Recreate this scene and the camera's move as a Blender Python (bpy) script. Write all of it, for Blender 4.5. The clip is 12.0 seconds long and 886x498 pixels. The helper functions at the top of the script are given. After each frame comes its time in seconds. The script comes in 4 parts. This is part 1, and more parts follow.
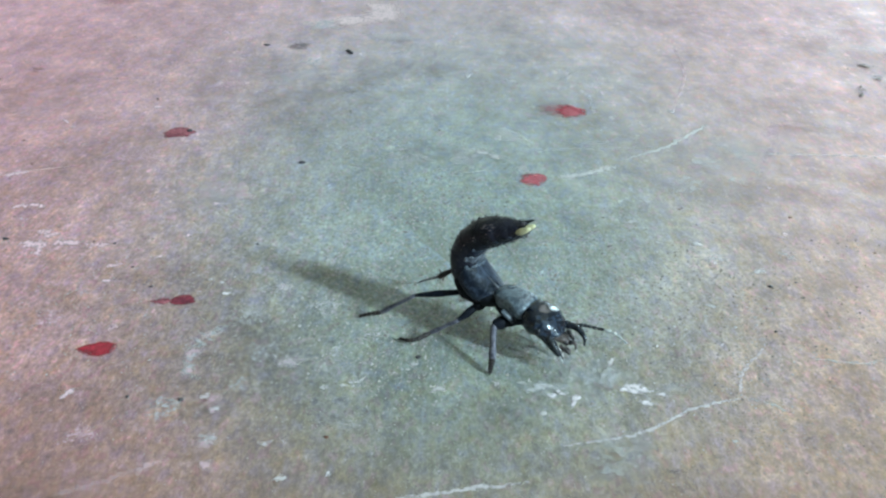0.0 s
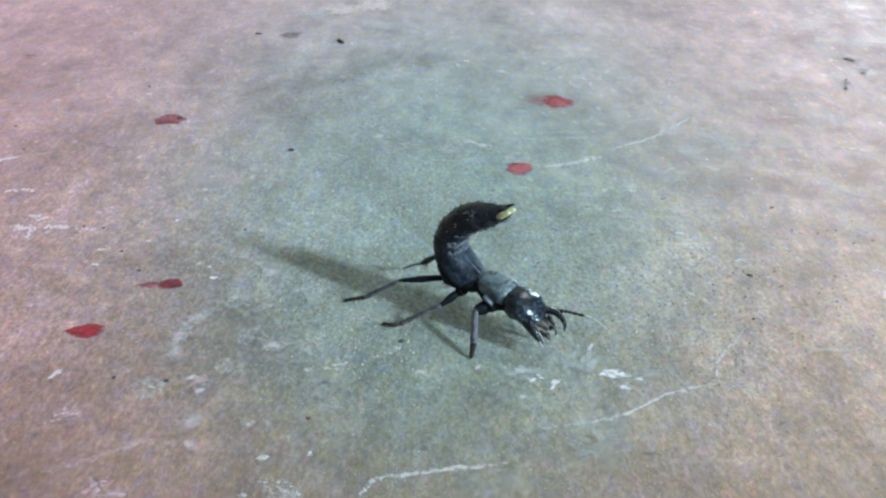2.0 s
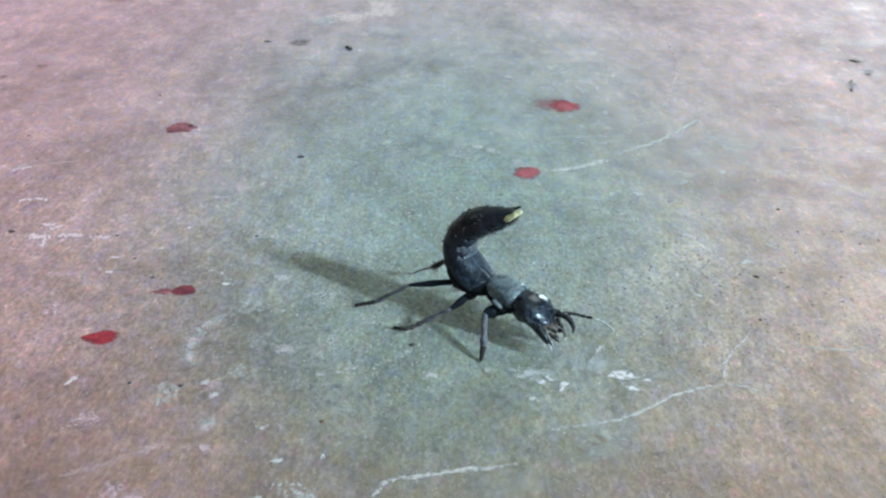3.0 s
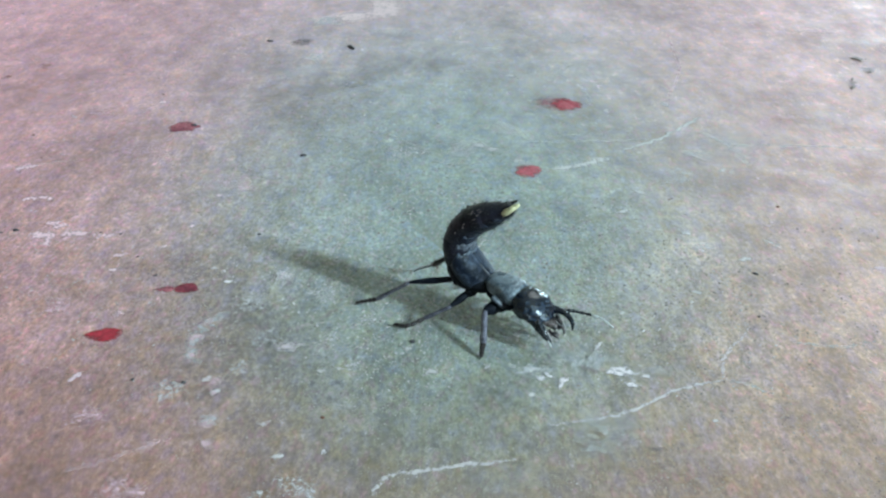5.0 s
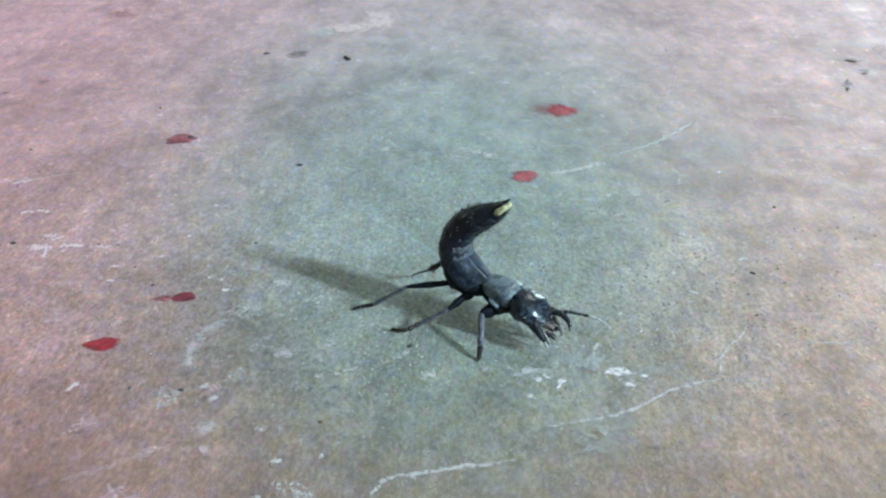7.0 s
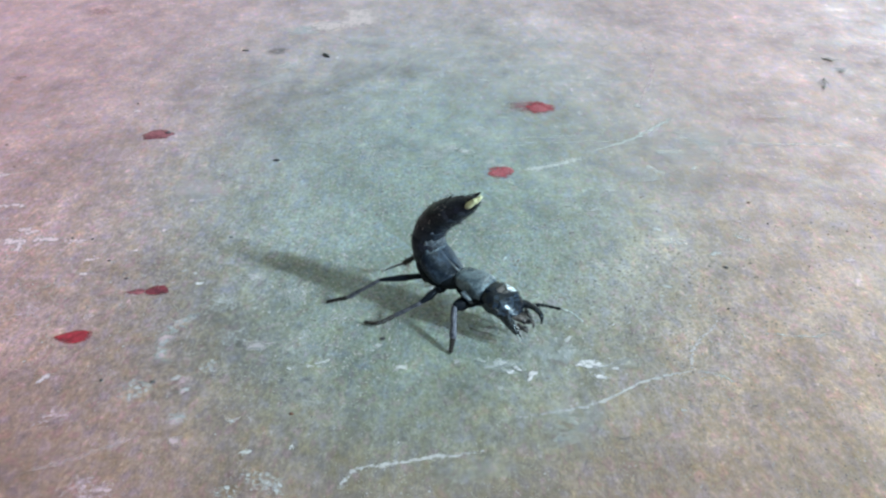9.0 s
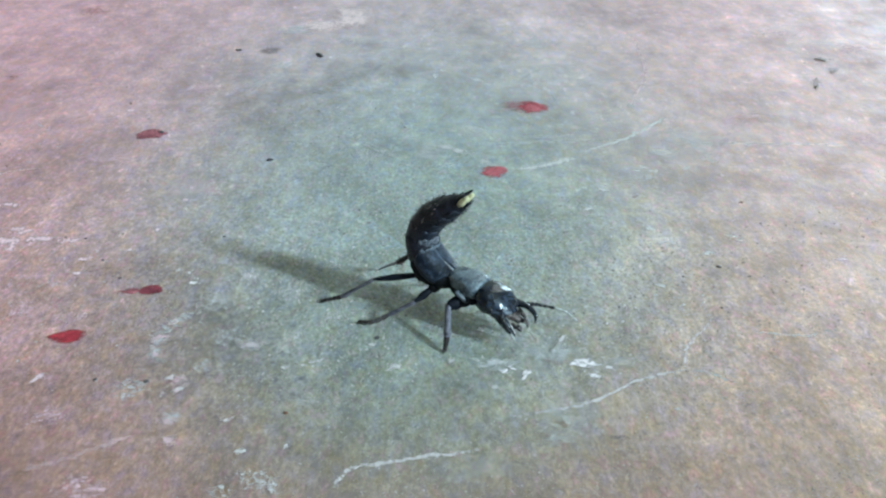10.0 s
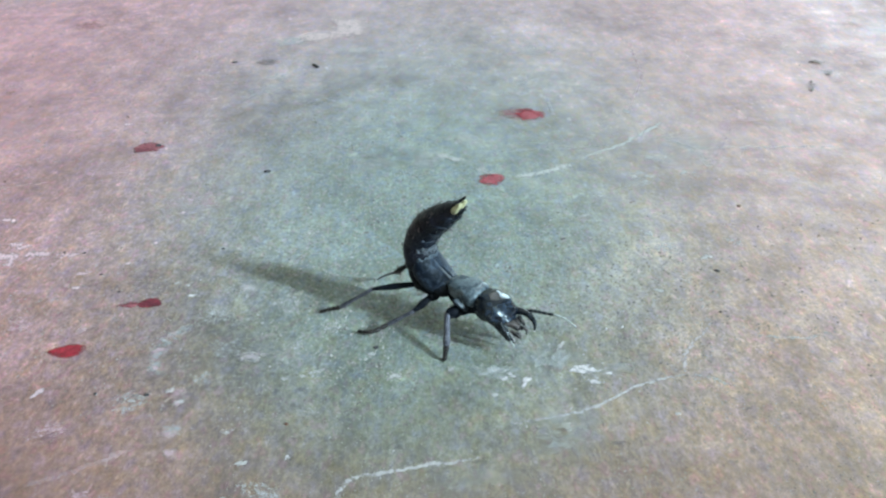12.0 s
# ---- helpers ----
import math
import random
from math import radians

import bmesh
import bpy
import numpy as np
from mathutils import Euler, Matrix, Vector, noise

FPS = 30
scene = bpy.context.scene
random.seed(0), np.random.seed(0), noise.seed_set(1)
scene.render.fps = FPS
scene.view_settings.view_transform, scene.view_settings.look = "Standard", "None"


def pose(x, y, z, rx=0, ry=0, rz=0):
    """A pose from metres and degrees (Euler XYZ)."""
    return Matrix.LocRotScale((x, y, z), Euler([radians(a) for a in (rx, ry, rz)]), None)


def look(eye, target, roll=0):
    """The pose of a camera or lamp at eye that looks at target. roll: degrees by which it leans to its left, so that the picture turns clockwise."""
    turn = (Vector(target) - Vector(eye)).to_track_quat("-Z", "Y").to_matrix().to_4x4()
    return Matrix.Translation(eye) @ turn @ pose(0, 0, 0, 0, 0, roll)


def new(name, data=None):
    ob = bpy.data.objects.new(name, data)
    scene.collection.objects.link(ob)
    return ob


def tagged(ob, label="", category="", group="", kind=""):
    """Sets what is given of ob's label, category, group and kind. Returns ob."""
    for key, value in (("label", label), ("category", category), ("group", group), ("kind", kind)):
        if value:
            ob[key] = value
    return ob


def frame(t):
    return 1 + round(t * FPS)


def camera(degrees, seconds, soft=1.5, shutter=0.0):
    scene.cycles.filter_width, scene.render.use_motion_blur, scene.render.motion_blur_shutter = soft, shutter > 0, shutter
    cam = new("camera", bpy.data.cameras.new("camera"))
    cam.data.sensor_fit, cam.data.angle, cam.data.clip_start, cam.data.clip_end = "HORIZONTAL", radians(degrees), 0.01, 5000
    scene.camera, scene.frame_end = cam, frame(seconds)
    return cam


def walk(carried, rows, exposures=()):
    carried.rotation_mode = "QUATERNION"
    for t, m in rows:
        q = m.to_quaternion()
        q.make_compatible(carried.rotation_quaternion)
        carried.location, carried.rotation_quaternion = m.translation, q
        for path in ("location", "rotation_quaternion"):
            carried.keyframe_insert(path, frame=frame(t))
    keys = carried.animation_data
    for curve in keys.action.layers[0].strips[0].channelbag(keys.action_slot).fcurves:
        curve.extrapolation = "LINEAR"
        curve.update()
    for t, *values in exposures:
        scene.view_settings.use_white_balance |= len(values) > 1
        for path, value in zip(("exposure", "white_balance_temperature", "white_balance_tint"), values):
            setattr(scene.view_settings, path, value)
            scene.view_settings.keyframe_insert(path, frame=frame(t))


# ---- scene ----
cam = camera(42.0, 12.0, soft=2.3)
PATH = [
    (0.0, pose(-0.00161, -0.10767, 0.05566, 63.27, -0.34, -0.46)),
    (0.5, pose(-0.00214, -0.10771, 0.05481, 62.52, -0.85, -0.24)),
    (1.0, pose(-0.00155, -0.10850, 0.05575, 62.73, -0.43, 0.04)),
    (1.5, pose(-0.00057, -0.10916, 0.05508, 62.85, -1.03, -0.01)),
    (2.0, pose(-0.00046, -0.10944, 0.05596, 62.87, -0.82, -0.44)),
    (2.5, pose(-0.00069, -0.11016, 0.05637, 63.00, -0.41, -0.36)),
    (3.0, pose(-0.00048, -0.11063, 0.05664, 63.06, -0.13, -0.28)),
    (3.2, pose(-0.00035, -0.11066, 0.05672, 63.00, -0.07, -0.18)),
    (4.8, pose(-0.00038, -0.11118, 0.05664, 62.96, -0.08, -0.32)),
    (5.0, pose(0.00000, -0.11138, 0.05682, 63.03, 0.06, -0.08)),
    (5.5, pose(0.00000, -0.11138, 0.05675, 63.00, 0.00, 0.00)),
    (6.0, pose(0.00013, -0.11158, 0.05674, 63.21, 0.12, 0.07)),
    (6.5, pose(-0.00052, -0.11156, 0.05670, 63.80, 0.69, -0.44)),
    (7.0, pose(0.00068, -0.11192, 0.05585, 63.79, 1.02, -0.38)),
    (7.5, pose(0.00137, -0.11223, 0.05487, 63.69, 0.60, -0.78)),
    (7.7, pose(0.00106, -0.11202, 0.05495, 63.53, 0.42, -0.94)),
    (9.3, pose(0.00206, -0.11258, 0.05513, 63.98, 0.70, -0.99)),
    (9.5, pose(0.00191, -0.11249, 0.05523, 63.87, 0.56, -1.21)),
    (10.0, pose(0.00180, -0.11264, 0.05503, 63.94, 0.48, -1.28)),
    (10.5, pose(0.00167, -0.11259, 0.05504, 63.96, 0.55, -1.41)),
    (11.0, pose(0.00172, -0.11255, 0.05523, 64.14, 1.03, -1.99)),
    (11.5, pose(0.00193, -0.11259, 0.05492, 64.27, 1.16, -1.68)),
    (12.0, pose(0.00200, -0.11275, 0.05512, 64.34, 1.34, -1.69)),
]
walk(cam, PATH, [(0.0, -0.02), (6.0, -0.02), (9.5, 0.02), (12.0, 0.03)])

# ---- light: a narrow window for the cast shadow's source, an added low window and ceiling panel, all unseen ----
MM = 0.001
ROOM_TURN = -35.5          # the window wall faces the beetle along this bearing
WALL_X, WALL_BACK, WALL_Y, CEILING = 3.0, -5.0, 6.8, 2.4
FAR_X, FAR_HALF, FAR_SILL, FAR_HEAD = -1.4, 0.5, 0.35, 2.15      # the low window across the room, unseen and added for highlights
SILL, HEAD, WINDOW_HALF = 1.1, 1.66, 0.11

world = bpy.data.worlds.new("world")
scene.world = world
world.use_nodes = True
world.node_tree.nodes["Background"].inputs["Color"].default_value = (0.8, 0.87, 1.0, 1)
world.node_tree.nodes["Background"].inputs["Strength"].default_value = 0.6

room = pose(0, 0, 0, 0, 0, ROOM_TURN)


def area_lamp(name, m, power, color, sx, sy):
    data = bpy.data.lights.new(name, "AREA")
    data.shape, data.size, data.size_y, data.energy, data.color = "RECTANGLE", sx, sy, power, color
    ob = new(name, data)
    ob.matrix_world = m
    return ob


MID = (SILL + HEAD) / 2
area_lamp("window_light", room @ look((WALL_X + 0.05, 0, MID), (0, 0, 0)), 205.0, (0.66, 0.94, 1.06), 2 * WINDOW_HALF, HEAD - SILL)
# added unseen panel, for fill and the highlight on the head
area_lamp("added_ceiling_light", look((1.5, 1.9, CEILING - 0.02), (1.5, 1.9, 0)), 15.0, (0.88, 0.97, 0.97), 0.9, 0.5)
# added unseen window light, for the head's rim highlight and far floor sheen
area_lamp("added_far_window_light", room @ look((FAR_X, WALL_Y + 0.05, (FAR_SILL + FAR_HEAD) / 2), (FAR_X, 0, 0.6)), 96.0, (0.66, 0.93, 1.05), 2 * FAR_HALF, FAR_HEAD - FAR_SILL)


# ---- materials ----
class Nodes:
    """A short way to write node trees."""

    def __init__(self, name):
        self.mat = bpy.data.materials.new(name)
        self.mat.use_nodes = True
        self.tree = self.mat.node_tree
        self.bsdf = self.tree.nodes["Principled BSDF"]
        self.out = self.tree.nodes["Material Output"]
        self.co = self.tree.nodes.new("ShaderNodeTexCoord").outputs["Object"]

    def put(self, socket, value):
        if isinstance(value, bpy.types.NodeSocket):
            self.tree.links.new(value, socket)
        else:
            socket.default_value = value

    def noise(self, scale, detail=3.0, rough=0.6, warp=0.0, co=None):
        n = self.tree.nodes.new("ShaderNodeTexNoise")
        self.put(n.inputs["Vector"], co or self.co)
        for key, v in (("Scale", scale), ("Detail", detail), ("Roughness", rough), ("Distortion", warp)):
            n.inputs[key].default_value = v
        return n.outputs["Fac"]

    def cells(self, scale, random_ness=1.0, feature="F1"):
        n = self.tree.nodes.new("ShaderNodeTexVoronoi")
        n.feature = feature
        self.put(n.inputs["Vector"], self.co)
        n.inputs["Scale"].default_value = scale
        n.inputs["Randomness"].default_value = random_ness
        return n.outputs

    def ramp(self, fac, *stops):
        n = self.tree.nodes.new("ShaderNodeValToRGB")
        points = n.color_ramp.elements
        points[0].position, points[1].position = stops[0][0], stops[-1][0]
        for at, c in stops[1:-1]:
            points.new(at)
        for e, (at, c) in zip(points, stops):
            e.color = (c, c, c, 1) if isinstance(c, (int, float)) else (*c, 1)
        self.put(n.inputs["Fac"], fac)
        return n.outputs["Color"]

    def mix(self, fac, a, b, blend="MIX"):
        n = self.tree.nodes.new("ShaderNodeMix")
        n.data_type, n.blend_type = "RGBA", blend
        self.put(n.inputs["Factor"], fac)
        for key, v in ((6, a), (7, b)):
            self.put(n.inputs[key], (*v, 1) if isinstance(v, tuple) else v)
        return n.outputs[2]

    def math(self, op, a, b=0.0, c=0.0):
        n = self.tree.nodes.new("ShaderNodeMath")
        n.operation = op
        for s, v in zip(n.inputs, (a, b, c)):
            self.put(s, v)
        return n.outputs[0]

    def mapped(self, loc=(0, 0, 0), scale=(1, 1, 1), turn=0.0):
        n = self.tree.nodes.new("ShaderNodeMapping")
        self.put(n.inputs["Vector"], self.co)
        n.inputs["Location"].default_value = loc
        n.inputs["Scale"].default_value = scale
        n.inputs["Rotation"].default_value = (0, 0, radians(turn))
        return n.outputs["Vector"]

    def bump(self, height, strength, distance):
        n = self.tree.nodes.new("ShaderNodeBump")
        n.inputs["Strength"].default_value, n.inputs["Distance"].default_value = strength, distance
        self.put(n.inputs["Height"], height)
        self.put(self.bsdf.inputs["Normal"], n.outputs["Normal"])

    def surface(self, color, rough, **more):
        self.put(self.bsdf.inputs["Base Color"], (*color, 1) if isinstance(color, tuple) else color)
        self.put(self.bsdf.inputs["Roughness"], rough)
        for key, v in more.items():
            self.put(self.bsdf.inputs[key.replace("_", " ")], v)
        return self.mat


def concrete():
    k = Nodes("worn_concrete")
    # the lens's colour shading painted into the floor: green middle, rosy rim, fitted to the camera's view
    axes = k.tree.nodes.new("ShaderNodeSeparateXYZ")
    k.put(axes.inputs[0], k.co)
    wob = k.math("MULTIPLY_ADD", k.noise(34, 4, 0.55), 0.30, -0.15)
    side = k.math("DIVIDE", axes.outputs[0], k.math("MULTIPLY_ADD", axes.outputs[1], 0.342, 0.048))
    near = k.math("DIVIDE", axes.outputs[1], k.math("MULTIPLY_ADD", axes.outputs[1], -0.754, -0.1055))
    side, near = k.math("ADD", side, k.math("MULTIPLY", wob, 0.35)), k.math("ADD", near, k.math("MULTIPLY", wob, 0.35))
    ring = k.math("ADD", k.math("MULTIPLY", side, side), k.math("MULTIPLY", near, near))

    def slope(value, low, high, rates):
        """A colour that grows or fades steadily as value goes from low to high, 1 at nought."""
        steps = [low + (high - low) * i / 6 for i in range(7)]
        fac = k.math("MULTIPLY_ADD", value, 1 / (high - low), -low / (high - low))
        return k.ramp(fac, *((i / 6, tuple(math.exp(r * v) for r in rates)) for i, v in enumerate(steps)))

    lens_tint = k.ramp(ring, *((i / 12, math.exp(-(i / 4.8) ** 1.5)) for i in range(13)))
    base = k.mix(lens_tint, (0.478, 0.273, 0.268), (0.254, 0.294, 0.281))
    # brightness painted in as well: lighter far off and on the near right
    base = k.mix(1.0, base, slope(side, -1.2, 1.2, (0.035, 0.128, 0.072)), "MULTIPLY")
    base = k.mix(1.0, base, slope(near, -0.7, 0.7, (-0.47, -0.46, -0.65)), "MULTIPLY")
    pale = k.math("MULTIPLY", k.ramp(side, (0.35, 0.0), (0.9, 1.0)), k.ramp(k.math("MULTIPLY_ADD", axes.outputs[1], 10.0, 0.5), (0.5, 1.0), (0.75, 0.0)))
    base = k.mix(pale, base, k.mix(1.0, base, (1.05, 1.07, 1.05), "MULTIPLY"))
    # neutral grey out of view, so the head reflects no rosy floor
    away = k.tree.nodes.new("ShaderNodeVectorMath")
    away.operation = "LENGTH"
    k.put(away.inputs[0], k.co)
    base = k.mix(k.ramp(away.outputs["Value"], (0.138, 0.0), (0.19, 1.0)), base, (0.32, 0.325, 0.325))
    # mottling a centimetre wide, tinted blotches, and broken grain down to a tenth of a millimetre
    base = k.mix(1.0, base, k.ramp(k.noise(60, 4, 0.6, 0.5, k.mapped(scale=(1, 0.6, 1))), (0.28, 0.76), (0.5, 0.98), (0.72, 1.2)), "MULTIPLY")
    base = k.mix(1.0, base, k.ramp(k.noise(140, 4, 0.6, 0.6, k.mapped(scale=(1, 0.6, 1))), (0.3, (0.86, 0.87, 0.86)), (0.5, (0.99, 0.99, 0.99)), (0.7, (1.10, 1.09, 1.10))), "MULTIPLY")
    tint = k.ramp(k.noise(620, 4, 0.7, 0.0, k.mapped(scale=(1, 0.5, 1))), (0.34, (1.08, 1.0, 0.84)), (0.5, (1.01, 1.0, 1.0)), (0.66, (1.0, 0.97, 1.13)))
    base = k.mix(0.9, base, tint, "MULTIPLY")
    base = k.mix(1.0, base, k.ramp(k.noise(300, 5, 0.72, 0.3, k.mapped(scale=(1, 0.45, 1))), (0.32, 0.80), (0.5, 0.98), (0.68, 1.20)), "MULTIPLY")
    rust = k.ramp(k.noise(260, 4, 0.7, 0.3, k.mapped(scale=(1, 0.45, 1))), (0.34, (1.04, 0.995, 0.99)), (0.5, (1.0, 1.0, 1.0)), (0.66, (0.98, 0.985, 1.05)))
    base = k.mix(1.0, base, rust, "MULTIPLY")
    hue = k.tree.nodes.new("ShaderNodeTexNoise")
    k.put(hue.inputs["Vector"], k.mapped(scale=(1, 0.5, 1)))
    hue.inputs["Scale"].default_value, hue.inputs["Detail"].default_value = 1050, 2
    dye = k.ramp(hue.outputs["Fac"], (0.36, (1.16, 0.95, 1.06)), (0.45, (1.0, 1.03, 0.88)), (0.55, (1.0, 1.0, 1.0)), (0.64, (0.94, 0.97, 1.14)))
    base = k.mix(0.7, base, dye, "MULTIPLY")
    # noise stretched along y so the grain looks even from the camera
    view_stretch = k.mapped(scale=(1, 0.5, 1))
    grain = k.math("MULTIPLY_ADD", k.noise(2300, 3, 0.75, 0.0, view_stretch), 0.6, k.math("MULTIPLY", k.noise(900, 4, 0.8, 0.0, view_stretch), 0.4))
    # grain and pinholes fade near, far and right to imitate soft focus
    calm = k.ramp(k.math("MULTIPLY_ADD", axes.outputs[1], 10.0, 0.5), (0.05, 0.7), (0.3, 1.0), (0.45, 1.0), (1.0, 0.5))
    focus_fade = k.ramp(k.math("MULTIPLY", k.math("MULTIPLY_ADD", axes.outputs[1], 0.6, axes.outputs[0]), 10.0), (0.1, 1.0), (0.5, 0.4))
    calm = k.math("MULTIPLY", calm, focus_fade)
    base = k.mix(calm, base, k.ramp(grain, (0.33, 0.50), (0.5, 0.96), (0.67, 1.55)), "MULTIPLY")
    # pale flecks of fine aggregate, thicker in patches
    patch = k.ramp(k.noise(55, 4, 0.65, 0.8), (0.40, 0.0), (0.66, 1.0))
    fleck = k.ramp(k.noise(800, 5, 0.8, 0.3, view_stretch), (0.57, 0.0), (0.66, 1.0))
    base = k.mix(k.math("MULTIPLY", k.math("MULTIPLY_ADD", patch, 0.65, 0.25), fleck), base, k.mix(1.0, base, (1.75, 1.8, 1.82), "MULTIPLY"))
    dot = k.noise(330, 6, 0.8, 0.4, view_stretch)
    base = k.mix(k.math("MULTIPLY", k.ramp(dot, (0.62, 0.0), (0.74, 0.75)), focus_fade), base, k.mix(1.0, base, (2.0, 2.1, 2.15), "MULTIPLY"))
    # dark pinholes
    pit = k.cells(430)
    pits = k.math("MULTIPLY", k.ramp(pit["Color"], (0.72, 0.0), (0.9, 1.0)), k.ramp(k.math("MULTIPLY_ADD", grain, 0.25, pit["Distance"]), (0.18, 1.0), (0.36, 0.0)))
    pits = k.math("MULTIPLY", pits, k.ramp(k.math("MULTIPLY_ADD", axes.outputs[1], 10.0, 0.5), (0.4, 0.9), (0.75, 0.15)))
    base = k.mix(k.math("MULTIPLY", k.math("MULTIPLY", pits, k.math("MULTIPLY", focus_fade, focus_fade)), 0.55), base, (0.07, 0.06, 0.08))
    # faint drag marks
    drag = k.ramp(k.noise(190, 4, 0.65, 0.6, k.mapped(scale=(0.3, 1.2, 1), turn=-14)), (0.58, 0.0), (0.74, 0.32))
    base = k.mix(drag, base, k.mix(1.0, base, (1.7, 1.75, 1.75), "MULTIPLY"))
    h = k.math("ADD", k.math("MULTIPLY", grain, 0.7), k.math("MULTIPLY", k.noise(150, 5, 0.7), 1.0))
    k.bump(k.math("SUBTRACT", h, pits), 0.55, 0.00016)
    return k.surface(base, k.ramp(k.noise(160, 3, 0.6), (0.3, 0.48), (0.7, 0.7)))


def worn_cover(k, cover, low, high, most=1.0, fine=1.0):
    """Lets the floor show through gaps, more so towards the rim of a mark."""
    rim = k.tree.nodes.new("ShaderNodeAttribute")
    rim.attribute_name = "rim"
    grit = k.math("MULTIPLY_ADD", k.noise(1000 * fine, 4, 0.75), 0.65, k.math("MULTIPLY", k.noise(3000 * fine, 2, 0.6), 0.35))
    solid = k.math("SUBTRACT", k.math("MULTIPLY_ADD", grit, 3.0, cover - 1.0), rim.outputs["Fac"])
    clear = k.tree.nodes.new("ShaderNodeBsdfTransparent")
    both = k.tree.nodes.new("ShaderNodeMixShader")
    k.put(both.inputs[0], k.ramp(solid, (low, 0.0), (high, most)))
    k.put(both.inputs[1], clear.outputs[0])
    k.put(both.inputs[2], k.bsdf.outputs[0])
    k.put(k.out.inputs["Surface"], both.outputs[0])
    return k.mat


def scuff(name, color, cover, most):
    """A thin chalky mark."""
    k = Nodes(name)
    tone = k.ramp(k.noise(1500, 3, 0.7), (0.3, tuple(0.8 * c for c in color)), (0.7, color))
    k.surface(tone, 0.55)
    return worn_cover(k, cover, 0.2, 0.75, most)


def paint(name, thick, thin, cover=0.75, most=0.95):
    k = Nodes(name)
    tone = k.mix(k.ramp(k.noise(620, 4, 0.7, 0.6), (0.38, 0.0), (0.62, 1.0)), thick, thin)
    tone = k.mix(1.0, tone, k.ramp(k.noise(1700, 4, 0.8), (0.32, 0.5), (0.68, 1.45)), "MULTIPLY")
    k.bump(k.noise(1500, 3, 0.6), 0.5, 0.0001)
    k.surface(tone, 0.6)
    return worn_cover(k, cover, 0.05, 0.85, most)


def shell(name, dark, dust, amount, rough, ridge=0.35, shine=0.27, clean=0.40):
    """Black cuticle with fine grey down and dust."""
    k = Nodes(name)
    fine = k.noise(2600, 3, 0.7)
    broad = k.noise(420, 3, 0.6, 0.5)
    lay = k.ramp(k.math("MULTIPLY_ADD", fine, 0.5, k.math("MULTIPLY", broad, 0.5)), (clean, 0.0), (clean + 0.22, amount))
    k.bump(k.math("ADD", fine, k.math("MULTIPLY", broad, 0.6)), ridge, 0.0001)
    return k.surface(k.mix(lay, dark, dust), k.ramp(broad, (0.3, rough - 0.08), (0.7, rough + 0.1)), Specular_IOR_Level=shine)


def plain(name, color, rough, scale=1500, spread=0.2):
    k = Nodes(name)
    lo, hi = (tuple(c * f for c in color) for f in (1 - spread, 1 + spread))
    tone = k.ramp(k.noise(scale, 4, 0.6), (0.3, lo), (0.7, hi))
    k.bump(k.noise(scale * 2, 3, 0.6), 0.2, 0.05 / scale)
    return k.surface(tone, rough)


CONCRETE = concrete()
# cream chosen so unseen walls and ceiling bounce warm light into the shadows
WALL_PAINT = plain("cream_wall_paint", (0.74, 0.68, 0.54), 0.7, 12, 0.05)
CEILING_PAINT = plain("pale_cream_ceiling_paint", (0.8, 0.76, 0.66), 0.8, 10, 0.04)
WHITE_SCUFF = scuff("chalky_scratch", (0.86, 0.71, 0.75), 0.28, 0.66)
CHALK_LINE = scuff("thin_chalky_scratch", (0.86, 0.76, 0.79), 0.32, 0.6)
CHALK_FILM_LINE = scuff("broad_chalky_scratch", (0.84, 0.78, 0.79), 0.45, 0.66)
PALE_FLECK = scuff("pale_fleck", (0.84, 0.76, 0.78), 0.34, 0.6)
PALE_SCUFF = scuff("pale_abrasion", (0.74, 0.72, 0.74), 0.12, 0.5)
FAINT_SCUFF = scuff("faint_abrasion", (0.74, 0.71, 0.73), 0.12, 0.36)


def speckle(name, color):
    """A patch where pale aggregate shows as separate flecks."""
    k = Nodes(name)
    k.surface(k.ramp(k.noise(1700, 3, 0.7), (0.3, tuple(0.75 * c for c in color)), (0.7, color)), 0.6)
    return worn_cover(k, -0.18, 0.15, 0.5, 0.7, 2.0)


SPECKLE = speckle("pale_aggregate_flecks", (0.76, 0.70, 0.73))
CHIP_WHITE = scuff("white_chip", (0.90, 0.79, 0.84), 0.30, 0.9)
# copies of the pale marks with the lens's rosy edge tint in their colour
LENS_ROSY = {
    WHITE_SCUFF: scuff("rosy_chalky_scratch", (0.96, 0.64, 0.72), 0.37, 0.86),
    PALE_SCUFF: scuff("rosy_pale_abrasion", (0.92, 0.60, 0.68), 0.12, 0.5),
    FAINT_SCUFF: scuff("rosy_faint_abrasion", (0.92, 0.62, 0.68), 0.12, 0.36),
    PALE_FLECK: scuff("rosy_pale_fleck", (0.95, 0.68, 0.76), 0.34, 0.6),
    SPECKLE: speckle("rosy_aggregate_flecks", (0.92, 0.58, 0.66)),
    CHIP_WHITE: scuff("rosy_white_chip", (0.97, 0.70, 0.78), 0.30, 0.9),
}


def by_lens_tint(material, x):
    """The pale mark's material, with the lens's rosy tint in its colour towards the sides."""
    return LENS_ROSY.get(material, material) if x < -24 or x > 36 else material


DARK_SMUDGE = scuff("dark_smudge", (0.12, 0.09, 0.10), 0.2, 0.55)
RED_PAINT = paint("dried_red_paint", (0.30, 0.010, 0.026), (0.50, 0.035, 0.06), 0.62)
RED_WORN = paint("worn_red_paint", (0.40, 0.035, 0.06), (0.52, 0.12, 0.15), 0.6, 0.83)
RED_DARK = paint("dark_red_paint", (0.13, 0.012, 0.030), (0.30, 0.035, 0.06), 0.85, 0.92)
